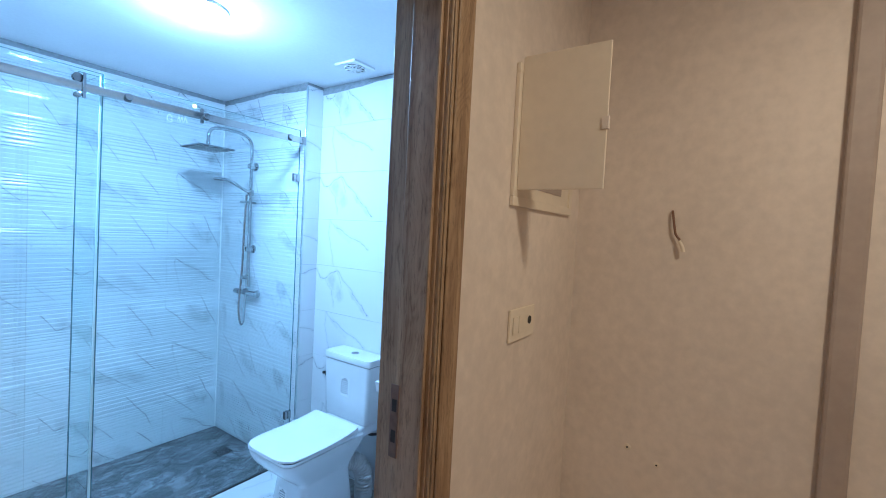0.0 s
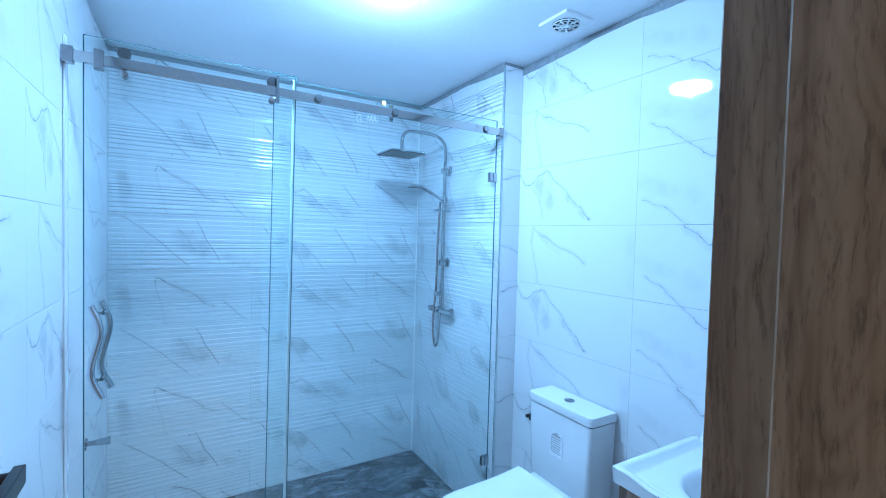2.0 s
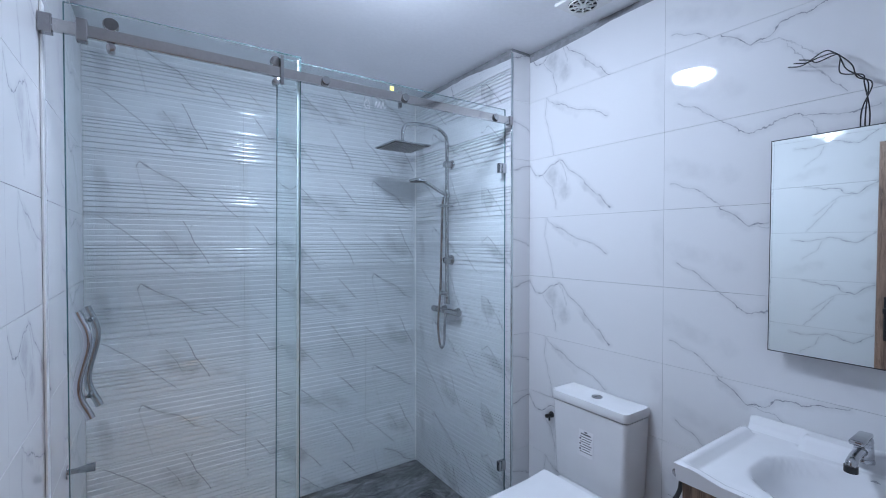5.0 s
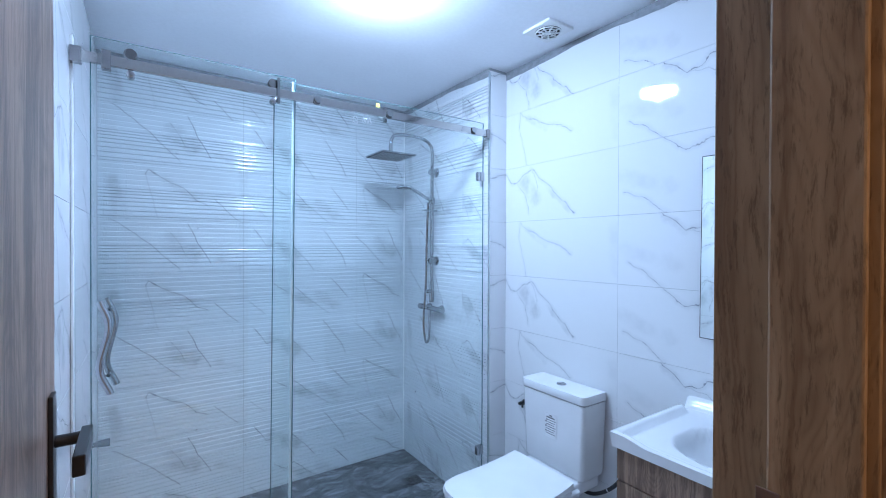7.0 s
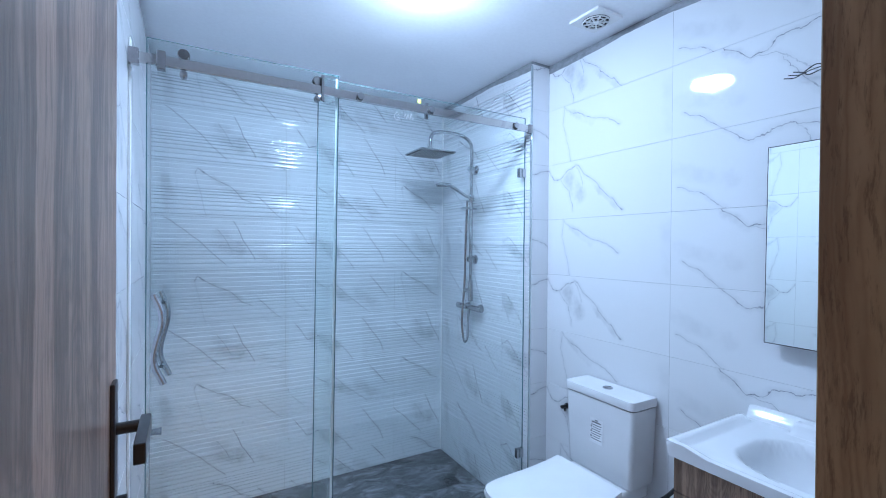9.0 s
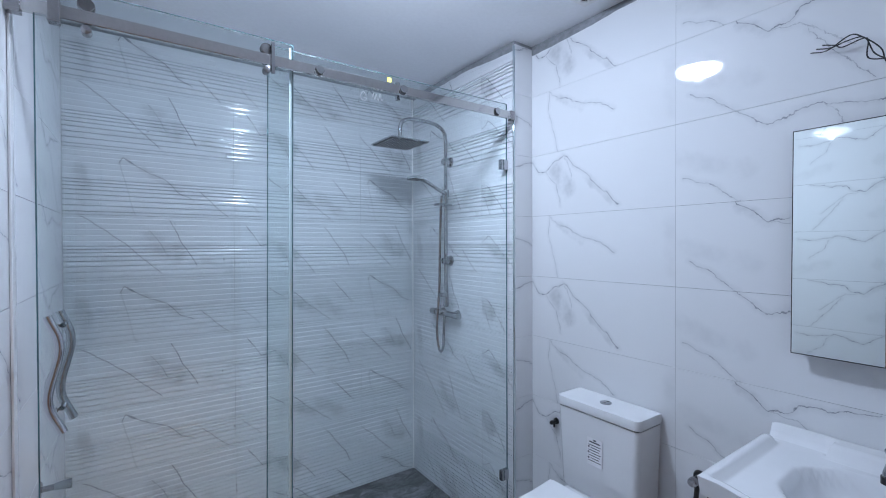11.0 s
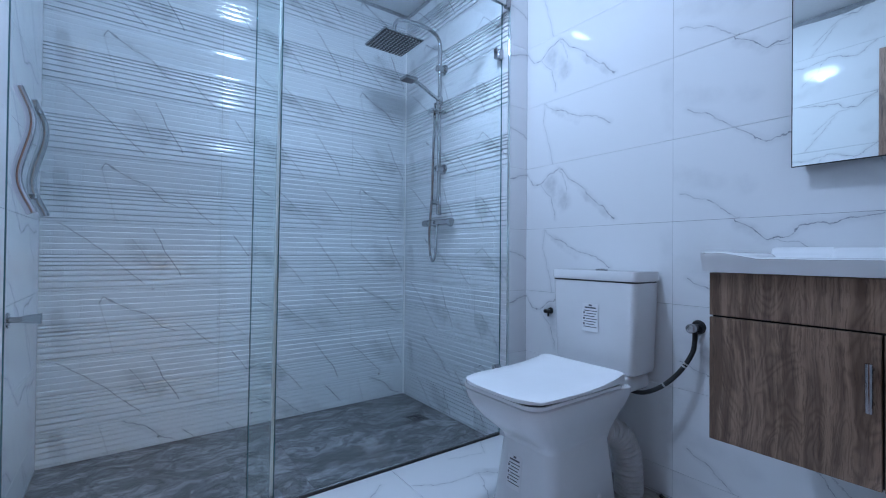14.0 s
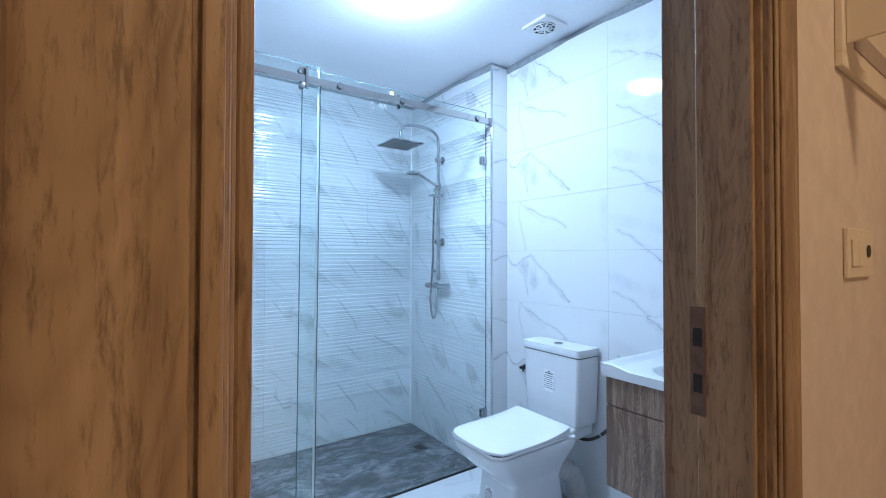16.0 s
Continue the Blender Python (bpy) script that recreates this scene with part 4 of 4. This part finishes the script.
# ---- vanity ----
def vanity():
    xf, y0, y1, z0, z1 = 1.56, 0.782, 1.358, 0.472, 0.892
    ym = (y0 + y1) / 2 - 0.026
    v = thing("vanity_cabinet", (1.8, 1.06, z0), "brown wood-grain wall-hung vanity cabinet with two doors", "cabinet")
    for ya, yb in ((y0, y0 + 0.016), (y1 - 0.016, y1)):
        part("side_panel", boxes((xf + 0.018, XR - 0.001, ya, yb, z0, z1 - 0.001), bevel=0.001), M_VANITY, v)
    part("bottom_panel", boxes((xf + 0.018, XR - 0.001, y0 + 0.0165, y1 - 0.0165, z0, z0 + 0.016)), M_VANITY, v)
    part("back_panel", boxes((XR - 0.012, XR - 0.001, y0 + 0.0165, y1 - 0.0165, z0 + 0.0165, z1 - 0.06)), M_VANITY, v)
    part("top_panel", boxes((xf, xf + 0.0175, y0, y1, 0.784, z1 - 0.001), bevel=0.0015), M_VANITY, v)
    # dark sheet added behind the doors as the shade in their gaps
    part("gap_shade", boxes((xf + 0.012, xf + 0.0178, y0 + 0.004, y1 - 0.004, z0 + 0.004, z1 - 0.004)), M_DARK, v)
    for a, b, hy in ((y0, ym - 0.002, ym - 0.015), (ym + 0.002, y1, ym + 0.016)):
        d = part("door", boxes((xf, xf + 0.0115, a, b, z0, 0.7795), bevel=0.0015), M_VANITY, v)
        h = part("handle", rod((xf - 0.026, hy, 0.628), (xf - 0.026, hy, 0.725), 0.0065, sides=16, bevel=0.0015), M_STEEL, d, "slim steel bar handle", smooth=40)
        for z in (0.642, 0.711):
            part("post", rod((xf - 0.026, hy, z), (xf - 0.0003, hy, z), 0.0045, sides=12), M_STEEL, h, smooth=40)


vanity()


def basin():
    x0, x1, y0, y1 = 1.542, 2.068, 0.772, 1.374
    zb, zt = 0.8925, 0.945
    b = thing("washbasin", (1.8, 1.06, zb), "white ceramic countertop washbasin with a side shelf", "washbasin")
    nx, ny = 44, 48
    bm = bmesh.new()
    g = {}
    cx, cy, rx, ry = 1.775, 1.035, 0.17, 0.215

    def height(x, y):
        d = ((abs(x - cx) / rx) ** 2.6 + (abs(y - cy) / ry) ** 2.6) ** (1 / 2.6)
        edge = min(x - x0, y - y0, y1 - y)
        rim = zt if edge < 0.02 else zt - 0.022 * min(1.0, (edge - 0.02) / 0.018)
        if x > 1.985:
            rim = zt - 0.002 + 0.018 * min(1.0, (x - 1.985) / 0.02)
            if y > 1.22:
                rim = zt - 0.022 + 0.04 * max(0.0, min(1.0, (x - 2.035) / 0.02))
        if x < x0 + 0.05:
            rim -= 0.014 * max(0.0, min(1.0, (1.32 - y) / 0.07)) * max(0.0, min(1.0, (x0 + 0.05 - x) / 0.025))
        if edge < 0.006:
            rim -= 0.004
        if d < 1.0:
            bowl = zt - 0.03 - 0.125 * (1 - d ** 2.6) ** 0.8
            return min(rim, bowl) if d < 0.96 else rim + (min(rim, bowl) - rim) * (1.0 - d) / 0.04
        return rim

    def spread(i, n, a, c):
        t = i / n
        return a + (c - a) * t

    for i in range(nx + 1):
        for j in range(ny + 1):
            x, y = spread(i, nx, x0, x1), spread(j, ny, y0, y1)
            g[i, j] = bm.verts.new((x, y, height(x, y)))
    for i in range(nx):
        for j in range(ny):
            bm.faces.new((g[i, j], g[i + 1, j], g[i + 1, j + 1], g[i, j + 1]))
    rim = [g[i, 0] for i in range(nx)] + [g[nx, j] for j in range(ny)] + [g[i, ny] for i in range(nx, 0, -1)] + [g[0, j] for j in range(ny, 0, -1)]
    low = [bm.verts.new((v.co.x + (0.006 if v.co.x < x0 + 0.001 else 0), v.co.y - (0.006 if v.co.y > y1 - 0.001 else 0), zb)) for v in rim]
    n = len(rim)
    for k in range(n):
        bm.faces.new((rim[k], rim[(k + 1) % n], low[(k + 1) % n], low[k]))
    part("bowl_slab", bm, M_CERAMIC, b, smooth=70)
    part("overflow_ring", rod((1.958, cy, 0.904), (1.946, cy, 0.902), 0.015, sides=20), M_CHROME, b, "round overflow ring", smooth=40)
    part("waste_ring", rod((cx, cy, 0.7905), (cx, cy, 0.795), 0.026, sides=24), M_CHROME, b, "chrome waste ring", smooth=40)


basin()


def basin_tap():
    x, y, z = 2.0, 1.07, 0.942
    t = thing("basin_mixer", (x, y, z), "chrome single-lever basin mixer tap", "tap")
    part("base", rod((x, y, z + 0.0005), (x, y, z + 0.012), 0.027, 0.025, 24, 0.002), M_CHROME, t, smooth=40)
    part("column", rod((x, y, z + 0.01), (x - 0.004, y, z + 0.058), 0.023, 0.021, 24, 0.003), M_CHROME, t, smooth=40)
    part("spout", tube(smooth_path([(x - 0.005, y, z + 0.03), (x - 0.06, y, z + 0.04), (x - 0.115, y, z + 0.032), (x - 0.125, y, z + 0.02)], 6), 0.013, 14), M_CHROME, t, "short chrome spout", smooth=60)
    part("aerator", rod((x - 0.125, y, z + 0.006), (x - 0.125, y, z + 0.024), 0.0155, sides=16), M_BLACK, t, smooth=40)
    part("lever", boxes((x - 0.085, x + 0.022, y - 0.016, y + 0.016, z + 0.066, z + 0.08), bevel=0.005, segments=3), M_CHROME, t, smooth=40)
    part("lever_cap", rod((x, y, z + 0.057), (x - 0.002, y, z + 0.073), 0.022, 0.018, 24, 0.003), M_CHROME, t, smooth=40)


basin_tap()


def mirror():
    xf, y0, y1, z0, z1 = 2.033, 0.81, 1.315, 1.208, 1.908
    m = thing("wall_mirror", (XR, 1.06, z0), "frameless rectangular mirror on a thin dark backing", "mirror")
    part("backing", boxes((xf + 0.005, xf + 0.034, y0 + 0.012, y1 - 0.012, z0 + 0.012, z1 - 0.012)), M_DARK, m, "dark backing board")
    part("edge", boxes((xf + 0.0005, xf + 0.0045, y0, y1, z0, z1)), M_DARK, m, "thin dark edge")
    m.location.x -= 0.016
    m.rotation_euler = (0, radians(1.0), radians(-1.3))
    part("mirror_glass", boxes((xf - 0.0005, xf + 0.0004, y0 + 0.003, y1 - 0.003, z0 + 0.003, z1 - 0.003)), M_MIRROR, m, "silvered glass")


mirror()

wires = thing("mirror_wires", (2.05, 1.09, 1.91), "loose black lamp wires coming out above the mirror", "wires")
for k in range(3):
    d = 0.007 * (k - 1)
    w = smooth_path([(2.05, 1.09 + d, 1.86), (2.045 - 0.01 * k, 1.085 + d, 1.95), (2.035 + d, 1.08 - d, 2.03), (2.04 + d, 1.1 + d, 2.06), (2.035 - d, 1.13 - 2 * d, 2.09 + d),
                     (2.03 + d, 1.15 + d, 2.14 + d), (2.035, 1.19 - d, 2.145 + 2 * d), (2.04 - d, 1.225 + d, 2.14 - d), (2.045, 1.26 + 2 * d, 2.15 - d)], 7)
    part("wire", tube(w, 0.0018, 7), M_RUBBER, wires, smooth=60)


# ---- hall things ----
def fuse_box():
    x0, x1, z0, z1 = 1.29, 1.86, 1.755, 2.2
    f = thing("fuse_box", (x0, YH, z0), "cream wall fuse box with its cover door open", "fuse box")
    t = 0.03
    for span in ((x0, x1, YH - 0.014, YH - 0.0005, z0, z0 + t), (x0, x1, YH - 0.014, YH - 0.0005, z1 - t, z1), (x0, x0 + t, YH - 0.014, YH - 0.0005, z0 + t, z1 - t), (x1 - t, x1, YH - 0.014, YH - 0.0005, z0 + t, z1 - t)):
        part("rim", boxes(span, bevel=0.002), M_CREAM, f)
    part("inner_panel", boxes((x0 + t, x1 - t, YH - 0.006, YH - 0.0008, z0 + t, z1 - t)), M_CREAM, f)
    part("breaker_slot", boxes((x0 + 0.12, x1 - 0.12, YH - 0.0085, YH - 0.0062, z0 + 0.07, z0 + 0.12)), M_TRIM, f)
    d = part("cover_door", boxes((x0 + 0.02, x0 + 0.028, YH - 0.28, YH - 0.0145, z0 + 0.05, z1 + 0.022), bevel=0.002), M_CREAM, f, "open cream cover door")
    part("latch", boxes((x0 + 0.017, x0 + 0.033, YH - 0.284, YH - 0.266, z0 + 0.22, z0 + 0.255)), M_HALL, d)


fuse_box()


def switch():
    x0, x1, z0, z1 = 1.33, 1.53, 1.305, 1.415
    s = thing("light_switch", (x0, YH, z0), "beige double switch plate with a socket hole", "switch")
    part("plate", boxes((x0, x1, YH - 0.01, YH - 0.0005, z0, z1), bevel=0.003), M_CREAM, s)
    part("rocker", boxes((x0 + 0.02, x0 + 0.06, YH - 0.014, YH - 0.0102, z0 + 0.025, z1 - 0.025), bevel=0.002), M_CREAM, s)
    part("rocker", boxes((x0 + 0.064, x0 + 0.104, YH - 0.014, YH - 0.0102, z0 + 0.025, z1 - 0.025), bevel=0.002), M_CREAM, s)
    # the hole is a raised disc with its inner shade as dark colour
    part("socket", rod((x1 - 0.045, YH - 0.0125, 1.365), (x1 - 0.045, YH - 0.0102, 1.365), 0.014, sides=20), M_DARK, s)


switch()

hall_wire = thing("hanging_wire", (2.0, 0.25, 1.8), "short brown wire hanging out of the hall wall", "wire")
part("wire", tube(smooth_path([(2.0, 0.232, 1.79), (1.985, 0.23, 1.785), (1.98, 0.222, 1.74), (1.982, 0.215, 1.7), (1.98, 0.198, 1.675), (1.978, 0.19, 1.645)], 6), 0.0045, 8), plain("brown_wire", (0.2, 0.1, 0.06), 0.5), hall_wire, smooth=60)
part("wire_end", tube(smooth_path([(1.979, 0.2, 1.672), (1.975, 0.188, 1.65), (1.974, 0.183, 1.63)], 6), 0.007, 8), M_CREAM, hall_wire, smooth=60)


for y, z, r in ((0.34, 0.79, 0.014), (0.225, 0.75, 0.012)):
    plug = thing("wall_plug", (2.0, y, z), "small pale filled screw hole in the hall wall", "wall plug", "filled holes in the hall wall")
    part("filler", rod((2.0, y, z), (1.9975, y, z), r, r * 0.8, 14), M_CREAM, plug)
    # dark dot on the filler, drawn for the shade inside a small hole
    part("hole", rod((1.9974, y, z), (1.997, y, z), r * 0.3, sides=10), M_DARK, plug)


# ---- tiles ----
GAP = 0.0011
TILE_MESHES = {}


# heights above the tile's foot of the steps in the ribbed tiles: the lower ones face down, the upper ones up
DOWN_STEPS = (0.012, 0.04, 0.067, 0.092, 0.114, 0.133, 0.15, 0.165)
UP_STEPS = (0.19, 0.219, 0.248, 0.276, 0.303)
STEP = 0.0024


def ribbed_strips(h):
    """The ribbed tile's profile as strips of (v, depth) that are smooth within themselves, and whether each is rounded."""
    top = h - GAP / 2 - 0.0004
    downs = [v for v in DOWN_STEPS if v < top - 0.012]
    ups = [v for v in UP_STEPS if v < top - 0.008]
    strips, v0, d0 = [], GAP / 2 + 0.0004, 0.0
    for v in downs:
        strips.append(([(v0 + (v - v0) * t, d0 * (1 - t) - 0.0024 * t * (1 - t)) for t in (0.0, 0.2, 0.4, 0.6, 0.8, 1.0)], True))
        strips.append(([(v, 0.0), (v + 0.0003, 0.0045), (v + 0.0045, 0.0045), (v + 0.0051, -STEP * 0.7), (v + 0.0058, -STEP)], False))
        v0, d0 = v + 0.0058, -STEP
    for v in ups:
        strips.append(([(v0 + (v - v0) * t, d0 + (-STEP - d0) * t - 0.0014 * t * (1 - t)) for t in (0.0, 0.25, 0.5, 0.75, 1.0)], True))
        strips.append(([(v, -STEP), (v + 0.0008, -STEP * 0.8), (v + 0.0017, -STEP * 0.35), (v + 0.0024, 0.0)], True))
        v0, d0 = v + 0.0024, 0.0
    strips.append(([(v0, d0), (top, d0 * 0.5)], False))
    return strips


def tile_mesh(w, h, mat, ribs=False):
    """One glazed tile about its middle: u along x, face towards -y, v up z. ribs: stepped lines across its face."""
    key = (round(w, 4), round(h, 4), mat.name, ribs)
    if key in TILE_MESHES:
        return TILE_MESHES[key]
    hw, hh, c = w / 2 - GAP / 2, h / 2 - GAP / 2, 0.0004
    strips = [([(-hh, 0.009), (-hh, c), (-hh + c, 0.0)], False)]
    strips += [([(v - h / 2, d) for v, d in run], soft) for run, soft in ribbed_strips(h)] if ribs else [([(-hh + c, 0.0), (hh - c, 0.0)], False)]
    strips.append(([strips[-1][0][-1], (hh, c), (hh, 0.009)], False))
    verts, faces, soft = [], [], []
    for run, rounded in strips:
        n = len(verts)
        verts += [(s * hw, y, z) for z, y in run for s in (-1, 1)]
        faces += [(n + 2 * i, n + 2 * i + 1, n + 2 * i + 3, n + 2 * i + 2) for i in range(len(run) - 1)]
        soft += [rounded] * (len(run) - 1)
    me = bpy.data.meshes.new("tile")
    me.from_pydata(verts, [], faces)
    me.materials.append(mat)
    for p, rounded in zip(me.polygons, soft):
        p.use_smooth = rounded
    me.update()
    TILE_MESHES[key] = me
    return me


def tile(parent, me, m):
    ob = new("tile", me)
    ob.matrix_world = m
    ob.parent = parent
    return ob


def tiled_wall(name, label, start, along, length, turn, z0, z1, prints, ribs=False, first=TILE_W, skip=None):
    """Rows of tiles on a wall: from the point start, a unit step along it, its length, and the turn that faces it into the room."""
    wall = tagged(new(name), label, kind="structure")
    rows = [z0] + [z for z in JOINTS if z0 + 0.02 < z < z1 - 0.02] + [z1]
    cols, u = [0.0], first
    while u < length - 0.02:
        cols.append(u)
        u += TILE_W
    cols.append(length)
    for r, (a, b) in enumerate(zip(rows, rows[1:])):
        for c, (u0, u1) in enumerate(zip(cols, cols[1:])):
            if skip and skip((u0 + u1) / 2, (a + b) / 2):
                continue
            me = tile_mesh(u1 - u0, b - a, prints[(r % 2) + 2 * (c % (len(prints) // 2))], ribs)
            p = Vector(start) + Vector(along) * ((u0 + u1) / 2)
            tile(wall, me, pose(p.x, p.y, (a + b) / 2, 0, 0, turn))
    return wall


PRINTS = (M_A, M_B, M_C, M_D)
# the first row is a skirting-high cut; rows take turns so that the top one shows the blotched print
tiled_wall("tiles_east", "glossy white marble tiles with grey veins", (XR, YP, 0), (0, -1, 0), YP - YD, -90, 0.0, ZT, (M_A, M_B, M_D, M_C))
tiled_wall("tiles_pier", "narrow strip of white marble tiles", (XP, YP, 0), (1, 0, 0), XR - XP, 0, ZS, ZT + 0.012, (M_D, M_B))
tiled_wall("tiles_shower_end", "white marble tiles with fine raised lines", (XP, YB, 0), (0, -1, 0), YB - YP, -90, ZS, ZT, (R_A, R_B, R_C, R_D), True)
tiled_wall("tiles_north", "white marble tiles with fine raised lines", (XL, YB, 0), (1, 0, 0), XP - XL, 0, ZS, ZT, (R_B, R_A, R_D, R_C), True, first=0.73)
tiled_wall("tiles_west", "glossy white marble tiles with grey veins", (XL, YD, 0), (0, 1, 0), YB - YD, 90, ZS, ZT, PRINTS, first=0.55)
tiled_wall("tiles_south", "glossy white marble tiles with grey veins", (XR, YD, 0), (-1, 0, 0), XR - JR - 0.031, 180, 0.0, ZT, PRINTS)
tiled_wall("tiles_over_door", "white marble tiles over the door", (JR + 0.03, YD, 0), (-1, 0, 0), JR - XL + 0.03, 180, DOOR_H + 0.032, ZT, PRINTS)

# bare ragged strip between tiles and ceiling is the plaster wall itself
structure("trim_caulk", rod((XP - 0.003, YB - 0.003, ZS), (XP - 0.003, YB - 0.003, ZT), 0.0055, sides=10), M_WHITE, "white caulk line in the shower corner", smooth=40)
structure("trim_corner", boxes((XP - 0.003, XP + 0.009, YP - 0.003, YP + 0.009, ZS, ZT + 0.004), bevel=0.005, segments=4), M_TRIM_STEEL, "polished steel corner trim on the shower pier", smooth=40)

floor_tiles = tagged(new("floor"), "polished white marble floor tiles with grey veins", kind="structure")
FX = [XL, 0.63, 1.29, 1.93, XR]
FY = [YH, 0.66, 1.30, 1.94, YG - 0.006]


def slab_mesh(w, d, mat, thick=0.008):
    me = bpy.data.meshes.new("tile")
    a, b, c = w / 2 - 0.0011, d / 2 - 0.0011, 0.0004
    verts = [(sx * a, 0, sy * b) for sx, sy in ((-1, -1), (1, -1), (1, 1), (-1, 1))]
    verts = [(x * (1 - c / a), 0, z * (1 - c / b)) for x, _, z in verts] + [(x, c, z) for x, _, z in verts] + [(x, thick, z) for x, _, z in verts]
    faces = [(0, 1, 2, 3)] + [(i + o, (i + 1) % 4 + o, (i + 1) % 4 + o + 4, i + o + 4) for o in (0, 4) for i in range(4)]
    me.from_pydata(verts, [], faces)
    me.materials.append(mat)
    return me


for i, (a, b) in enumerate(zip(FX, FX[1:])):
    for j, (c, d) in enumerate(zip(FY, FY[1:])):
        flip = (i + j) % 2
        tile(floor_tiles, slab_mesh(b - a, d - c, M_FLOOR_TILE), pose((a + b) / 2, (c + d) / 2, 0, -90, 0, 0) @ pose(0, 0, 0, 0, 180 * flip, 0))

shower_floor = tagged(new("shower_floor"), "dark grey veined stone shower floor, slightly sunk", kind="structure")
for a, b in ((XL, 1.0), (1.0, XP)):
    tile(shower_floor, slab_mesh(b - a, YB - YG - 0.018, M_STONE), pose((a + b) / 2, (YB + YG + 0.018) / 2, ZS, -90, 0, 0))
tagged(mesh_object("shower_kerb", boxes((XL + 0.002, XP - 0.002, YG - 0.0055, YG + 0.0165, ZS - 0.005, -0.0045)), M_STONE), "dark stone edge of the shower floor", kind="structure")
